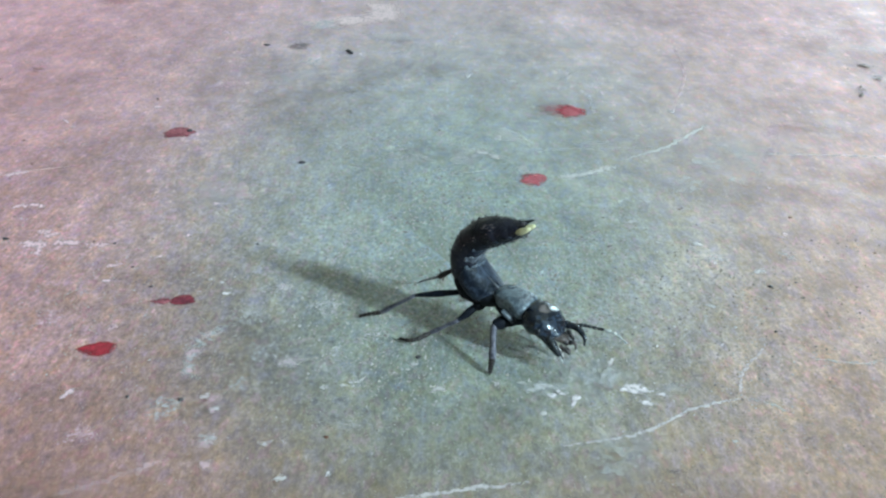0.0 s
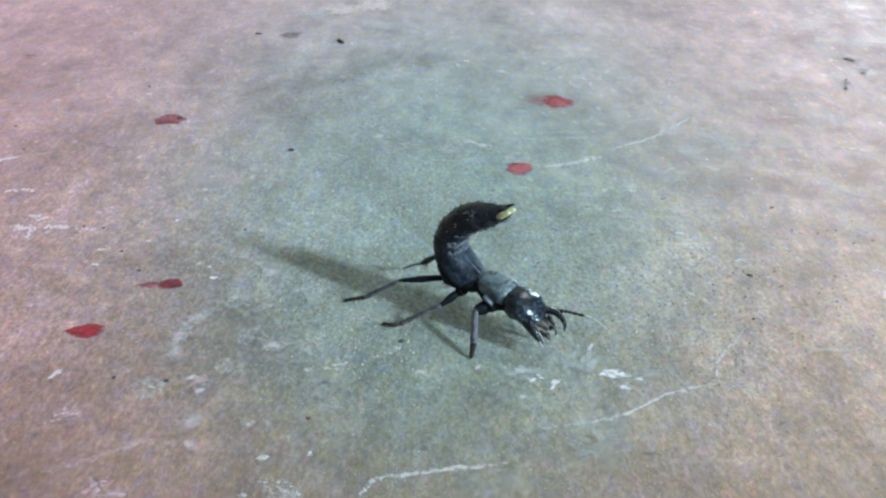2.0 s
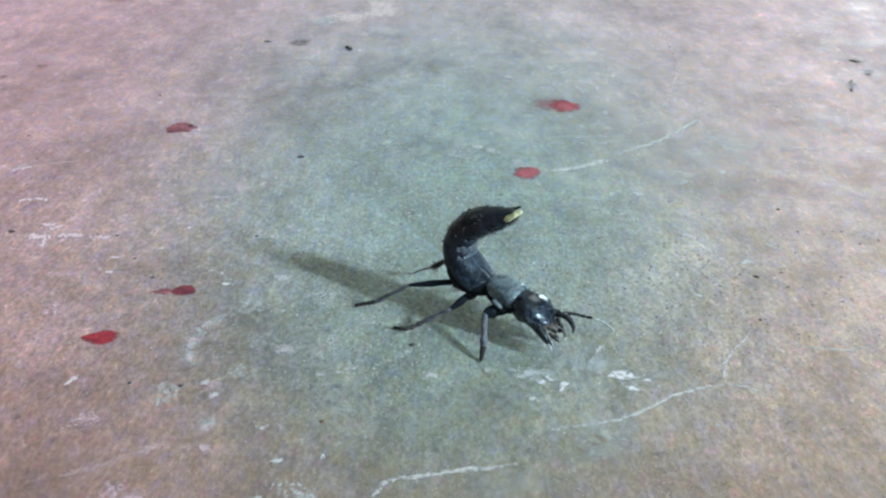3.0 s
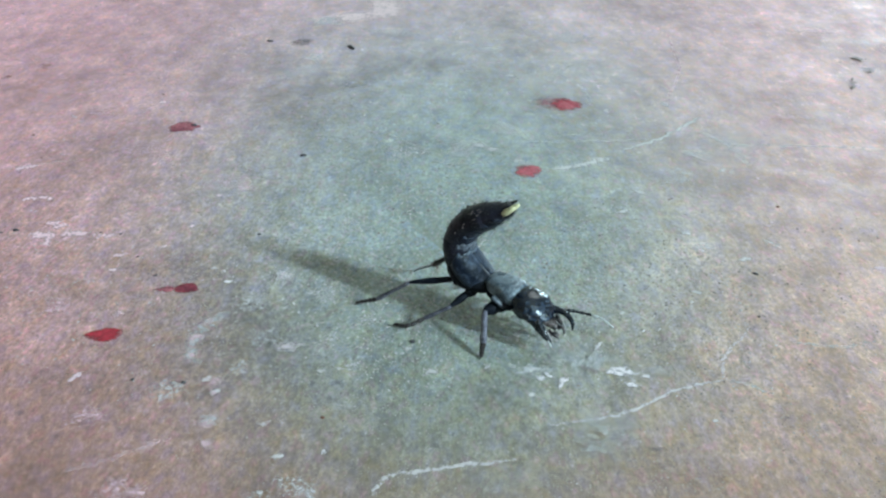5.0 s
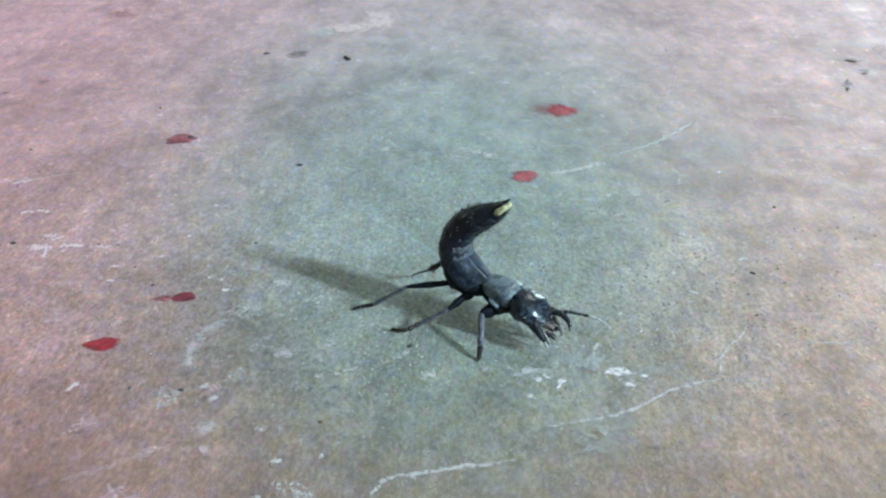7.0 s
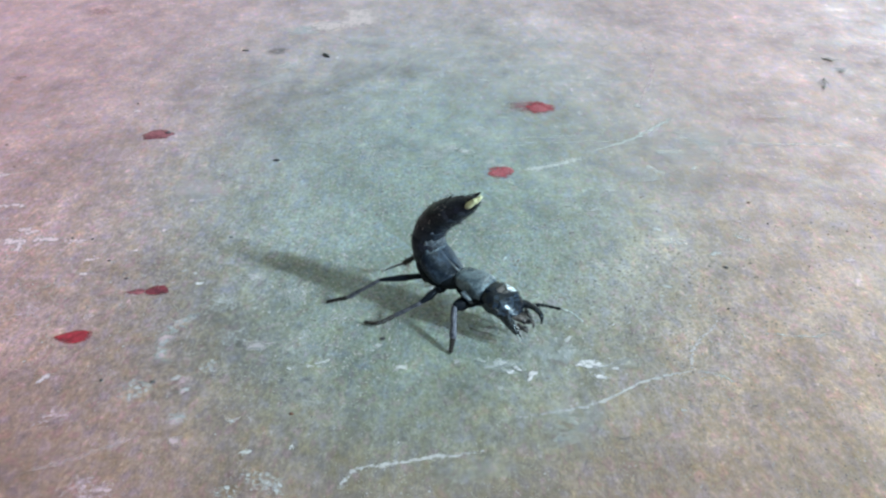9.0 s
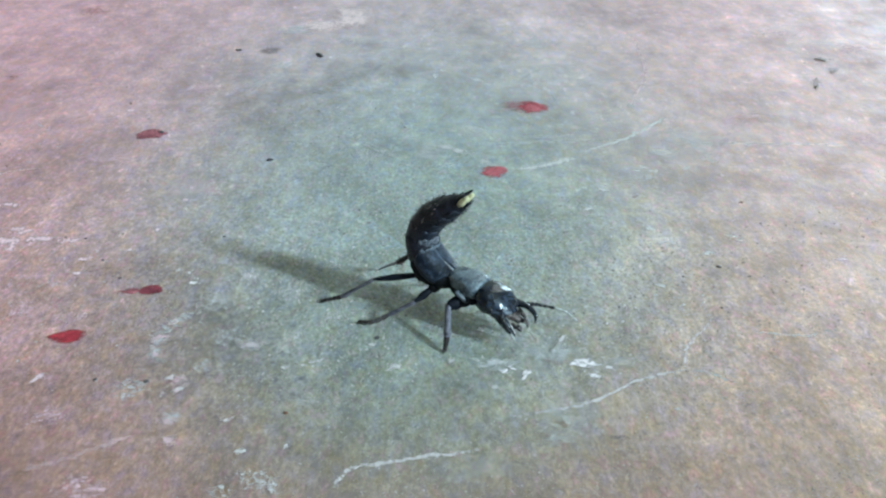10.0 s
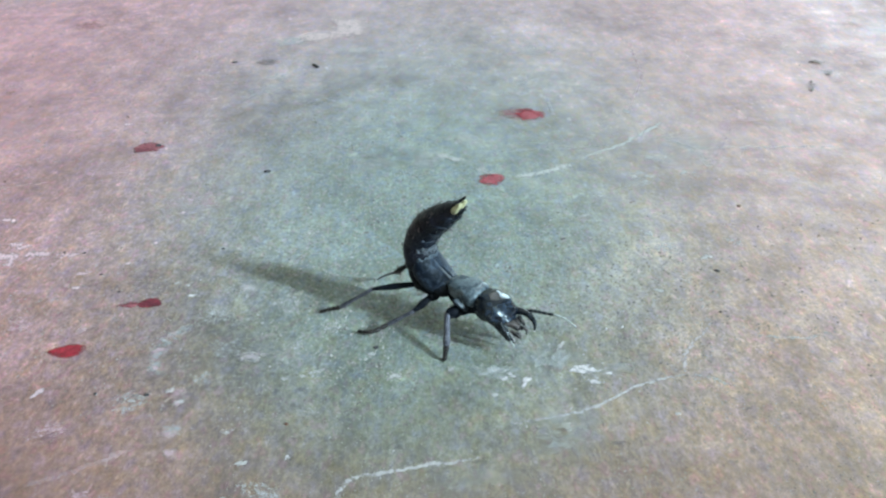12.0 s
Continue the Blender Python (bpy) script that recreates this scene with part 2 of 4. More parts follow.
RED_DULL = paint("dull_red_paint", (0.20, 0.035, 0.06), (0.46, 0.13, 0.16), 0.8, 0.88)
RED_FADED = paint("faded_red_paint", (0.44, 0.13, 0.16), (0.42, 0.20, 0.22), 0.3, 0.65)
CRUMB = plain("dark_dirt", (0.05, 0.043, 0.05), 0.8, 3000, 0.4)
CRUMB_BROWN = plain("brown_dirt", (0.32, 0.26, 0.24), 0.85, 3000, 0.4)
BLACK = shell("black_cuticle", (0.004, 0.0045, 0.007), (0.03, 0.035, 0.045), 0.25, 0.30)
HEAD_SHELL = shell("glossy_black_cuticle", (0.0015, 0.0035, 0.010), (0.11, 0.16, 0.24), 0.55, 0.13, 0.5, 0.62, 0.5)
# dust tone raised to carry the shield's sheen as well
SHIELD = shell("dusty_sheen_grey_shield", (0.040, 0.054, 0.072), (0.23, 0.275, 0.315), 0.95, 0.3, 0.7, 0.6, 0.41)
# darker copy of the shield's colour, for the shade on its lower lobe
SHADED_CORNER = shell("shaded_grey_shield_corner", (0.025, 0.03, 0.04), (0.12, 0.14, 0.17), 0.8, 0.4, 0.6, 0.3)
DUSTED = shell("black_cuticle_with_grey_down", (0.003, 0.0055, 0.012), (0.060, 0.082, 0.125), 0.75, 0.34, 0.6, 0.28, 0.44)
BLACK_MATT = shell("matt_black_cuticle", (0.003, 0.0035, 0.0055), (0.015, 0.017, 0.024), 0.35, 0.55, 0.35, 0.15)
ABDOMEN = shell("brown_black_cuticle", (0.003, 0.003, 0.006), (0.024, 0.024, 0.044), 0.55, 0.36, 0.5, 0.3)
JAW = shell("glossy_jaw", (0.003, 0.0045, 0.009), (0.12, 0.14, 0.18), 0.5, 0.18, 0.8, 0.55, 0.5)
LEG = shell("leg_cuticle", (0.003, 0.0036, 0.007), (0.020, 0.025, 0.038), 0.3, 0.48, 0.7, 0.12)
SHIN = shell("greyish_shin", (0.035, 0.034, 0.048), (0.20, 0.19, 0.235), 0.8, 0.4, 0.6)
TARSUS = shell("brown_black_tarsus", (0.014, 0.010, 0.011), (0.06, 0.044, 0.042), 0.55, 0.45)
HAIR = plain("black_bristle", (0.003, 0.003, 0.0055), 0.5, 3000, 0.3)
# bluish tone brightened to carry the highlights inside the abdomen's bend
PLATE = shell("bluish_black_plate", (0.010, 0.014, 0.022), (0.16, 0.195, 0.245), 0.75, 0.28, 0.8)
PLATE_DARK = shell("black_plate", (0.003, 0.0045, 0.009), (0.06, 0.075, 0.115), 0.7, 0.32, 0.8, 0.3, 0.45)
NECK_PLATE = shell("grey_downy_plate", (0.012, 0.015, 0.022), (0.26, 0.28, 0.33), 0.8, 0.4, 0.9, 0.3, 0.45)
PALE_HAIR = plain("pale_hair", (0.26, 0.20, 0.20), 0.5, 3000, 0.2)
GLAND = plain("pale_yellow_gland", (0.60, 0.56, 0.34), 0.5, 2500, 0.2)
BROWN_HAIR = plain("reddish_brown_bristle", (0.10, 0.060, 0.055), 0.5, 3000, 0.5)
PALE_FOOT = plain("pale_greyish_foot", (0.30, 0.285, 0.32), 0.5, 2500, 0.4)
JAW_GLEAM = plain("pale_jaw_gleam", (0.42, 0.38, 0.38), 0.3, 1800, 0.4)
MOUTH = shell("pale_brown_mouthparts", (0.010, 0.008, 0.010), (0.34, 0.27, 0.26), 0.8, 0.35, 0.8, 0.4, 0.50)
FEELER_TIP = plain("pale_feeler_tip", (0.36, 0.36, 0.35), 0.55, 3000, 0.2)


# ---- building helpers ----
def part(name, bm, material, parent=None, label="", smooth=True):
    me = bpy.data.meshes.new(name)
    bmesh.ops.recalc_face_normals(bm, faces=bm.faces)
    bm.to_mesh(me)
    bm.free()
    me.materials.append(material)
    if smooth:
        me.shade_smooth()
    ob = new(name, me)
    ob.parent = parent
    return tagged(ob, label)


def box(x0, y0, z0, x1, y1, z1, bm=None):
    bm = bm or bmesh.new()
    vs = [bm.verts.new((x, y, z)) for z in (z0, z1) for x, y in ((x0, y0), (x1, y0), (x1, y1), (x0, y1))]
    for f in ((0, 3, 2, 1), (4, 5, 6, 7), (0, 1, 5, 4), (1, 2, 6, 5), (2, 3, 7, 6), (3, 0, 4, 7)):
        bm.faces.new([vs[i] for i in f])
    return bm


def smooth_path(points, n):
    """n points on a smooth line through the given ones (any number of values each)."""
    p = [np.array(q, float) for q in points]
    p = [2 * p[0] - p[1], *p, 2 * p[-1] - p[-2]]
    out = []
    for i in range(n):
        u = i / (n - 1) * (len(p) - 3)
        k = min(int(u), len(p) - 4)
        t = u - k
        a, b, c, d = p[k:k + 4]
        out.append(0.5 * (2 * b + (c - a) * t + (2 * a - 5 * b + 4 * c - d) * t * t + (3 * b - a - 3 * c + d) * t ** 3))
    return out


def loft(rings, n=16, rough=0.0, bm=None, flat=1.0):
    """A closed skin over oval rings (x, y, z, half width, half height), in millimetres. flat squares the ovals a little."""
    bm = bm or bmesh.new()
    pts = [Vector(r[:3]) for r in rings]
    loops = []
    for i, r in enumerate(rings):
        t = (pts[min(i + 1, len(pts) - 1)] - pts[max(i - 1, 0)]).normalized()
        side = Vector((0, 1, 0)) if abs(t.y) < 0.9 else Vector((1, 0, 0))
        side = (side - t * side.dot(t)).normalized()
        up = t.cross(side)
        ring = []
        for j in range(n):
            a = math.tau * j / n
            c, s = math.cos(a), math.sin(a)
            c, s = math.copysign(abs(c) ** flat, c), math.copysign(abs(s) ** flat, s)
            p = pts[i] + side * (c * r[3]) + up * (s * r[4])
            if rough:
                p += (p - pts[i]) * rough * noise.noise(p * 2.2)
            ring.append(bm.verts.new(p * MM))
        loops.append(ring)
    for a, b in zip(loops, loops[1:]):
        for j in range(n):
            bm.faces.new((a[j], a[(j + 1) % n], b[(j + 1) % n], b[j]))
    for ring, end, nxt in ((loops[0], 0, 1), (loops[-1], -1, -2)):
        out = (pts[end] - pts[nxt]).normalized() * min(rings[end][3], rings[end][4]) * 0.5
        tip = bm.verts.new((pts[end] + out) * MM)
        for j in range(n):
            bm.faces.new((ring[j], ring[(j + 1) % n], tip))
    return bm


def bristle(bm, root, way, length, thick):
    """One bent hair, three-sided."""
    way = Vector(way).normalized()
    side = way.orthogonal().normalized()
    up = way.cross(side)
    droop = Vector((random.uniform(-0.2, 0.2), random.uniform(-0.2, 0.2), random.uniform(-0.25, 0.1)))
    rows = []
    for k, w in ((0, 1.0), (0.5, 0.7)):
        c = Vector(root) + way * length * k + droop * length * k * k
        rows.append([bm.verts.new((c + (side * math.cos(a) + up * math.sin(a)) * thick * w) * MM) for a in (0, 2.1, 4.2)])
    end = bm.verts.new((Vector(root) + way * length + droop * length) * MM)
    for j in range(3):
        i = (j + 1) % 3
        bm.faces.new((rows[0][j], rows[0][i], rows[1][i], rows[1][j]))
        bm.faces.new((rows[1][j], rows[1][i], end))


# ---- the room: unseen walls and ceiling, cream to warm the fill light ----
def build_room():
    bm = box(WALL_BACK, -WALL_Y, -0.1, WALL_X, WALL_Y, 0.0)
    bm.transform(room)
    floor = part("floor", bm, CONCRETE, label="worn stained concrete floor with the lens's green and rosy tint in its colour", smooth=False)
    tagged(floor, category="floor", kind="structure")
    # unseen walls: an opening in the window wall, another added in the north wall
    bm = bmesh.new()
    x0, x1 = WALL_X, WALL_X + 0.2
    box(x0, -WALL_Y, -0.1, x1, -WINDOW_HALF, CEILING, bm)
    box(x0, WINDOW_HALF, -0.1, x1, WALL_Y, CEILING, bm)
    box(x0, -WINDOW_HALF, -0.1, x1, WINDOW_HALF, SILL, bm)
    box(x0, -WINDOW_HALF, HEAD, x1, WINDOW_HALF, CEILING, bm)
    walls = [("wall_east", bm)]
    walls.append(("wall_west", box(WALL_BACK - 0.2, -WALL_Y, -0.1, WALL_BACK, WALL_Y, CEILING)))
    bm = bmesh.new()
    y0, y1, xa, xb = WALL_Y, WALL_Y + 0.2, WALL_BACK - 0.2, WALL_X + 0.2
    box(xa, y0, -0.1, FAR_X - FAR_HALF, y1, CEILING, bm)
    box(FAR_X + FAR_HALF, y0, -0.1, xb, y1, CEILING, bm)
    box(FAR_X - FAR_HALF, y0, -0.1, FAR_X + FAR_HALF, y1, FAR_SILL, bm)
    box(FAR_X - FAR_HALF, y0, FAR_HEAD, FAR_X + FAR_HALF, y1, CEILING, bm)
    walls.append(("wall_north", bm))
    walls.append(("wall_south", box(WALL_BACK - 0.2, -WALL_Y - 0.2, -0.1, WALL_X + 0.2, -WALL_Y, CEILING)))
    for name, bm in walls:
        ob = part(name, bm, WALL_PAINT, label="unseen plain wall, cream to warm the bounced light", smooth=False)
        tagged(ob, category="wall", kind="structure").matrix_world = room
    bm = box(WALL_BACK - 0.2, -WALL_Y - 0.2, CEILING, WALL_X + 0.2, WALL_Y + 0.2, CEILING + 0.15)
    top = tagged(part("ceiling", bm, CEILING_PAINT, label="unseen plain ceiling, pale cream to warm the bounced light", smooth=False), category="ceiling", kind="structure")
    top.matrix_world = room
    return floor


FLOOR = build_room()


# ---- marks on the floor ----
LIFT = 0.02 * MM
layers = iter(range(1000))      # each mark lies a hair above the one before


def blob(cx, cy, rx, ry, turn=0.0, tail=0.0, height=0.05, ragged=0.16, seed=0.0, bm=None):
    """A low dried drop with an uneven rim; tail draws one end out. Millimetres and degrees."""
    bm = bm or bmesh.new()
    n, m = 40, pose(cx * MM, cy * MM, next(layers) * 0.0012 * MM, 0, 0, turn)
    rim = bm.verts.layers.float.get("rim") or bm.verts.layers.float.new("rim")
    loops = []
    for f, z in ((1.0, 0.012), (0.93, 0.5), (0.78, 1.0), (0.4, 0.9)):
        ring = []
        for j in range(n):
            a = math.tau * j / n
            c, s = math.cos(a), math.sin(a)
            r = 1 + ragged * noise.noise((c * 1.6 + seed, s * 1.6, seed)) * 1.6 + ragged * 0.6 * noise.noise((c * 5, s * 5 + seed, 3))
            x, y = c * rx * r, s * ry * r
            if c < 0:
                x *= 1 + tail * c * c
                y *= 1 - min(0.8, tail * 0.45) * c * c
            ring.append(bm.verts.new(m @ Vector((x * f * MM, y * f * MM, LIFT + height * z * MM))))
            ring[-1][rim] = f ** 3
        loops.append(ring)
    for a, b in zip(loops, loops[1:]):
        for j in range(n):
            bm.faces.new((a[j], a[(j + 1) % n], b[(j + 1) % n], b[j]))
    bm.faces.new(loops[-1])
    return bm


def red_drop(label, material, spots):
    bm = bmesh.new()
    for i, s in enumerate(spots):
        blob(*s, ragged=0.2, seed=i * 3.1 + s[0] * 0.37, bm=bm)
    ob = part("paint_drop", bm, material, label=label)
    return tagged(ob, category="paint drop", group="red paint drops on the floor")


red_drop("round worn dark red paint drop on concrete", RED_DULL, [(-35.4, 37.3, 2.05, 2.1, 10)])
big_drop = red_drop("large faded red paint drop on concrete, partly rubbed off", RED_WORN, [(17.9, 46.0, 2.4, 2.5, -25)])
part("faded_edge", blob(16.3, 46.7, 3.0, 2.9, -15, 0.15, 0.02, 0.3, 4.0), RED_FADED, big_drop, "pale rubbed edge of the drop")
part("dark_edge", blob(17.9, 47.4, 1.7, 0.55, -28, 0, 0.03, 0.3, 6.0), RED_DARK, big_drop, "darker upper edge of the drop")
red_drop("round red paint drop on concrete beside a pale scratch", RED_WORN, [(10.9, 21.7, 1.95, 2.0, -20)])
small_drop = red_drop("small dark red paint drop with a thin trailing streak", RED_DARK, [(-25.9, -8.4, 1.25, 1.2, 0)])
part("streak", blob(-27.9, -8.7, 0.8, 0.62, 3, 1.1, 0.03, 0.25, 5.0), RED_DULL, small_drop, "faded trailing streak")
red_drop("bright red teardrop of dried paint on concrete", RED_PAINT, [(-31.8, -17.4, 1.5, 1.45, 8, 0.5)])


def ribbon(name, label, material, line, width, height=0.02, seed=0.0, n=64):
    """A thin ragged streak along a smooth line, tapering out at its ends (millimetres)."""
    bm = bmesh.new()
    rim = bm.verts.layers.float.new("rim")
    path = smooth_path(line, n)
    base = LIFT + next(layers) * 0.0012 * MM
    rows = []
    for i, (x, y) in enumerate(path):
        a, b = np.array(path[max(i - 1, 0)]), np.array(path[min(i + 1, n - 1)])
        t = (b - a) / max(1e-6, np.hypot(*(b - a)))
        u = i / (n - 1)
        w = width * (0.6 + 0.4 * min(1, 6 * u, 6 * (1 - u))) * (1 + 0.7 * noise.noise((i * 0.45, seed, 0)))
        off = width * (0.6 * noise.noise((i * 0.3, seed, 7)) + 0.4 * noise.noise((i * 0.8, seed, 3)))
        gap = max(0.0, 1.1 * noise.noise((i * 0.55, seed, 11)) - 0.1)
        row = []
        for k, z in ((-0.8, 0.0), (-0.15, height), (0.15, height), (0.8, 0.0)):
            o = off + w * k
            row.append(bm.verts.new(((x - t[1] * o) * MM, (y + t[0] * o) * MM, base + z * MM)))
            row[-1][rim] = 1.0 if z == 0 else min(1.0, gap + 0.3 * max(0.0, 1 - 8 * u, 8 * u - 7))
        rows.append(row)
    for a, b in zip(rows, rows[1:]):
        for j in range(3):
            bm.faces.new((a[j], a[j + 1], b[j + 1], b[j]))
    ob = part(name, bm, by_lens_tint(material, line[0][0]), label=label)
    return tagged(ob, category="scratch", group="pale scratches on the floor")


CRACK = "thin crooked white hairline scratch in the concrete"
ribbon("scratch", "long white scratch across the concrete", CHALK_LINE, [(-5.6, -41.2), (-4.6, -39.4), (-3.4, -38.6), (0.7, -37.8), (5.9, -36.9)], 0.56, seed=1.4)
ribbon("scratch", CRACK, CHALK_LINE, [(9.0, -32.3), (11.9, -31.6), (14.6, -30.9), (17.2, -29.5), (20.0, -27.3), (22.7, -26.2), (25.0, -25.5)], 0.46, seed=2)
ribbon("scratch", CRACK, WHITE_SCUFF, [(25.0, -25.2), (25.3, -23.4), (25.8, -21.8), (26.5, -20.7), (27.4, -19.3), (28.2, -18.4), (29.4, -16.4)], 0.4, seed=3)
ribbon("scratch", CRACK, PALE_SCUFF, [(25.0, -25.5), (26.9, -26.2), (28.5, -27.6)], 0.6, seed=4)
ribbon("scratch", CRACK, PALE_SCUFF, [(32.6, -18.9), (34.5, -19.6), (37.6, -19.9), (40.8, -18.9)], 0.6, seed=5)
ribbon("scratch", "pale straight scratch beside a red paint drop", CHALK_FILM_LINE, [(13.9, 22.1), (17.5, 23.6), (21.6, 25.8)], 1.1, seed=6)
ribbon("scratch", "pale curved scratch on the concrete", CHALK_FILM_LINE, [(23.4, 28.4), (25.6, 30.0), (29.0, 32.5), (33.3, 37.4), (36.1, 40.7)], 0.7, seed=7)
ribbon("scratch", "long pale curved scratch on the concrete", FAINT_SCUFF, [(38.6, 81.0), (37.1, 62.1), (33.7, 50.9), (32.0, 45.1)], 0.8, seed=10)
ribbon("scratch", "curved white scrape on the concrete", PALE_SCUFF, [(-20.2, -12.6), (-22.1, -14.8), (-23.2, -17.2), (-23.3, -20.2), (-22.3, -22.9)], 1.6, seed=8)
ribbon("scratch", "short pale scratch on the concrete", PALE_SCUFF, [(-17.2, 33.6), (-14.8, 33.2), (-12.2, 32.6)], 0.9, seed=9)


SCRAPE = "short white scraped line on the concrete"
for i, (width, line) in enumerate(((0.75, [(-46.0, 4.1), (-44.6, 3.7), (-43.0, 4.0)]), (0.6, [(-42.4, 3.7), (-41.0, 4.2), (-39.6, 3.8)]), (0.5, [(-38.9, 3.9), (-37.6, 3.5), (-36.2, 3.8)]), (0.5, [(-44.9, 7.2), (-44.2, 6.7), (-43.4, 7.0)]),
                                   (0.45, [(-43.6, 5.3), (-43.1, 6.0), (-42.4, 6.6)]), (0.5, [(-53.6, 22.2), (-52.4, 23.2), (-51.2, 23.7)]), (0.35, [(-43.1, 1.0), (-43.5, 2.6), (-43.7, 4.0)]),
                                   (0.45, [(-35.3, -1.3), (-34.6, -1.1), (-33.9, -0.7)]), (0.5, [(-49.8, 13.2), (-48.4, 13.7), (-46.0, 13.7)]))):
    ribbon("scratch", SCRAPE, WHITE_SCUFF, line, 2.0 * width, seed=50 + i, n=24)
FAINT = "faint pale scratch on the concrete"
for i, (width, line) in enumerate(((1.2, [(11.3, 30.9), (16.2, 31.7), (23.7, 31.9), (28.3, 31.9)]), (1.4, [(34.5, 35.3), (38.1, 29.1), (38.7, 22.3)]), (1.2, [(38.8, 23.5), (41.6, 30.0), (44.9, 36.7)]),
                                   (1.0, [(34.7, 30.5), (45.7, 29.9), (57.4, 29.1)]), (0.9, [(-30.3, -38.7), (-26.4, -36.6), (-22.0, -33.7)]),
                                   (1.3, [(-7.2, 34.6), (-4.0, 29.9), (-1.0, 26.6)]), (1.4, [(4.2, 32.6), (6.4, 29.1), (8.9, 28.0)]),
                                   (0.9, [(-1.7, 24.7), (3.3, 23.8), (6.9, 24.9)]), (0.9, [(-55.5, 22.0), (-49.2, 24.7), (-45.8, 25.3)]),
                                   (1.0, [(13.4, 33.6), (19.5, 34.0), (22.8, 33.6)]), (0.7, [(11.4, -17.2), (12.4, -20.1), (13.2, -22.5)]), (0.9, [(21.0, 52.6), (21.3, 49.0), (21.2, 45.3)]), (0.8, [(17.3, 58.6), (18.9, 61.4), (20.6, 64.2)]))):
    ribbon("scratch", FAINT, FAINT_SCUFF, line, width, seed=20 + i)


def chip(label, material, x, y, rx, ry, turn, seed):
    ob = part("chip", blob(x, y, rx, ry, turn, 0, 0.03, 0.45, seed), by_lens_tint(material, x), label=label)
    return tagged(ob, category="chip", group="pale chips in the floor")


SPALL = "small white chipped spot in the concrete"
for x, y, rx, ry, turn, seed in ((15.9, -24.2, 1.9, 0.85, 5, 1.0), (16.6, -26.3, 1.0, 0.55, -10, 2.0), (10.6, -25.8, 0.5, 1.2, -20, 3.0), (9.4, -24.6, 0.35, 0.7, 30, 3.3), (18.2, -24.9, 0.6, 0.3, 10, 3.6),
                                 (8.8, -25.2, 0.6, 0.45, -30, 4.0), (-32.7, -24.8, 0.55, 0.95, -25, 5.0), (14.0, -22.8, 0.4, 0.5, 30, 7.0),
                                 (-34.6, -4.6, 0.5, 0.4, 0, 8.0), (-40.2, 47.0, 0.7, 0.7, 0, 9.0), (-9.6, -36.0, 0.35, 0.4, 0, 10.0), (-24.0, -4.3, 0.45, 0.35, 10, 26.0), (-22.8, -4.9, 0.35, 0.3, 0, 27.0), (-22.0, -7.2, 0.6, 0.4, 0, 28.0),
                                 (-30.2, 0.8, 0.35, 0.4, 0, 29.0), (-28.2, 6.0, 0.35, 0.4, 0, 30.0), (-26.6, 14.3, 0.5, 0.7, 20, 31.0), (-26.4, 18.0, 0.8, 0.7, 0, 32.0)):
    chip(SPALL, CHIP_WHITE, x, y, rx, ry, turn, seed)
for i, (x, y, rx, ry) in enumerate(((39.0, 19.2, 0.5, 0.6), (36.7, 5.6, 0.9, 0.4), (37.3, 6.5, 0.3, 0.5), (32.3, -2.4, 1.0, 0.8), (25.7, -9.7, 0.35, 0.7), (27.1, 3.9, 0.8, 0.6), (23.7, 15.0, 1.1, 0.5), (23.0, 4.4, 0.4, 0.4), (20.9, 9.6, 1.4, 0.4), (17.6, -13.8, 0.5, 0.4), (6.6, 28.8, 1.0, 1.1), (4.8, 30.4, 1.3, 0.8), (3.9, 61.7, 0.6, 1.4), (5.2, 63.9, 0.5, 1.2), (10.3, 58.9, 0.8, 1.8), (-51.5, 41.1, 0.9, 0.35), (-49.0, 27.1, 0.8, 0.4), (-51.2, 31.4, 0.5, 0.35), (22.9, -31.8, 0.35, 0.3), (-49.9, 39.0, 0.7, 0.3), (-43.8, 33.4, 0.4, 0.3), (-46.4, 32.6, 1.0, 0.35), (45.9, -4.5, 0.8, 0.4),
                                    (-10.9, -24.0, 0.5, 0.45), (-9.3, -23.7, 0.4, 0.4), (-14.7, -32.0, 0.45, 0.6), (7.8, -27.9, 0.4, 0.5), (8.0, -23.7, 0.8, 0.6), (4.1, -23.4, 0.45, 0.5), (-1.0, -24.2, 0.9, 0.6), (-3.2, -20.2, 0.4, 0.7), (14.4, -20.0, 0.3, 0.9), (13.5, -22.2, 0.3, 0.8), (-13.3, -36.6, 0.7, 0.5), (-19.8, -27.3, 0.6, 0.5), (-20.8, -25.3, 0.4, 0.6))):
    chip("small pale fleck in the concrete", PALE_FLECK, x, y, rx, ry, 25 * (i % 5) - 50, 60.0 + 1.3 * i)
WORN = "pale rubbed patch on the concrete"
for x, y, rx, ry, turn, seed in ((-14.1, -20.3, 1.3, 0.9, 0, 11.0), (-20.0, 89.0, 6.0, 4.5, 20, 13.0),
                                 (-19.6, -31.5, 1.2, 1.3, 0, 14.0), (8.2, -24.2, 2.6, 1.8, -20, 15.0), (13.6, -22.8, 1.8, 2.2, -30, 25.0), 
                                 (-16.6, -6.4, 1.3, 1.2, 0, 21.0), (-12.2, -9.9, 1.2, 1.5, 20, 22.0), (32.0, 45.6, 0.9, 1.2, 0, 23.0), (-20.4, 68.0, 2.0, 3.0, 0, 24.0), (2.0, 27.5, 2.2, 2.6, 30, 18.0), (-24.5, 17.5, 2.5, 3.0, 0, 19.0)):
    chip(WORN, PALE_SCUFF, x, y, rx, ry, turn, seed)
TOP_PATCH = scuff("whitish_rubbed_patch", (0.98, 0.74, 0.76), 0.36, 0.7)
chip("large whitish rubbed patch on the concrete", TOP_PATCH, -11.0, 97.0, 5.0, 9.5, 0, 12.0)
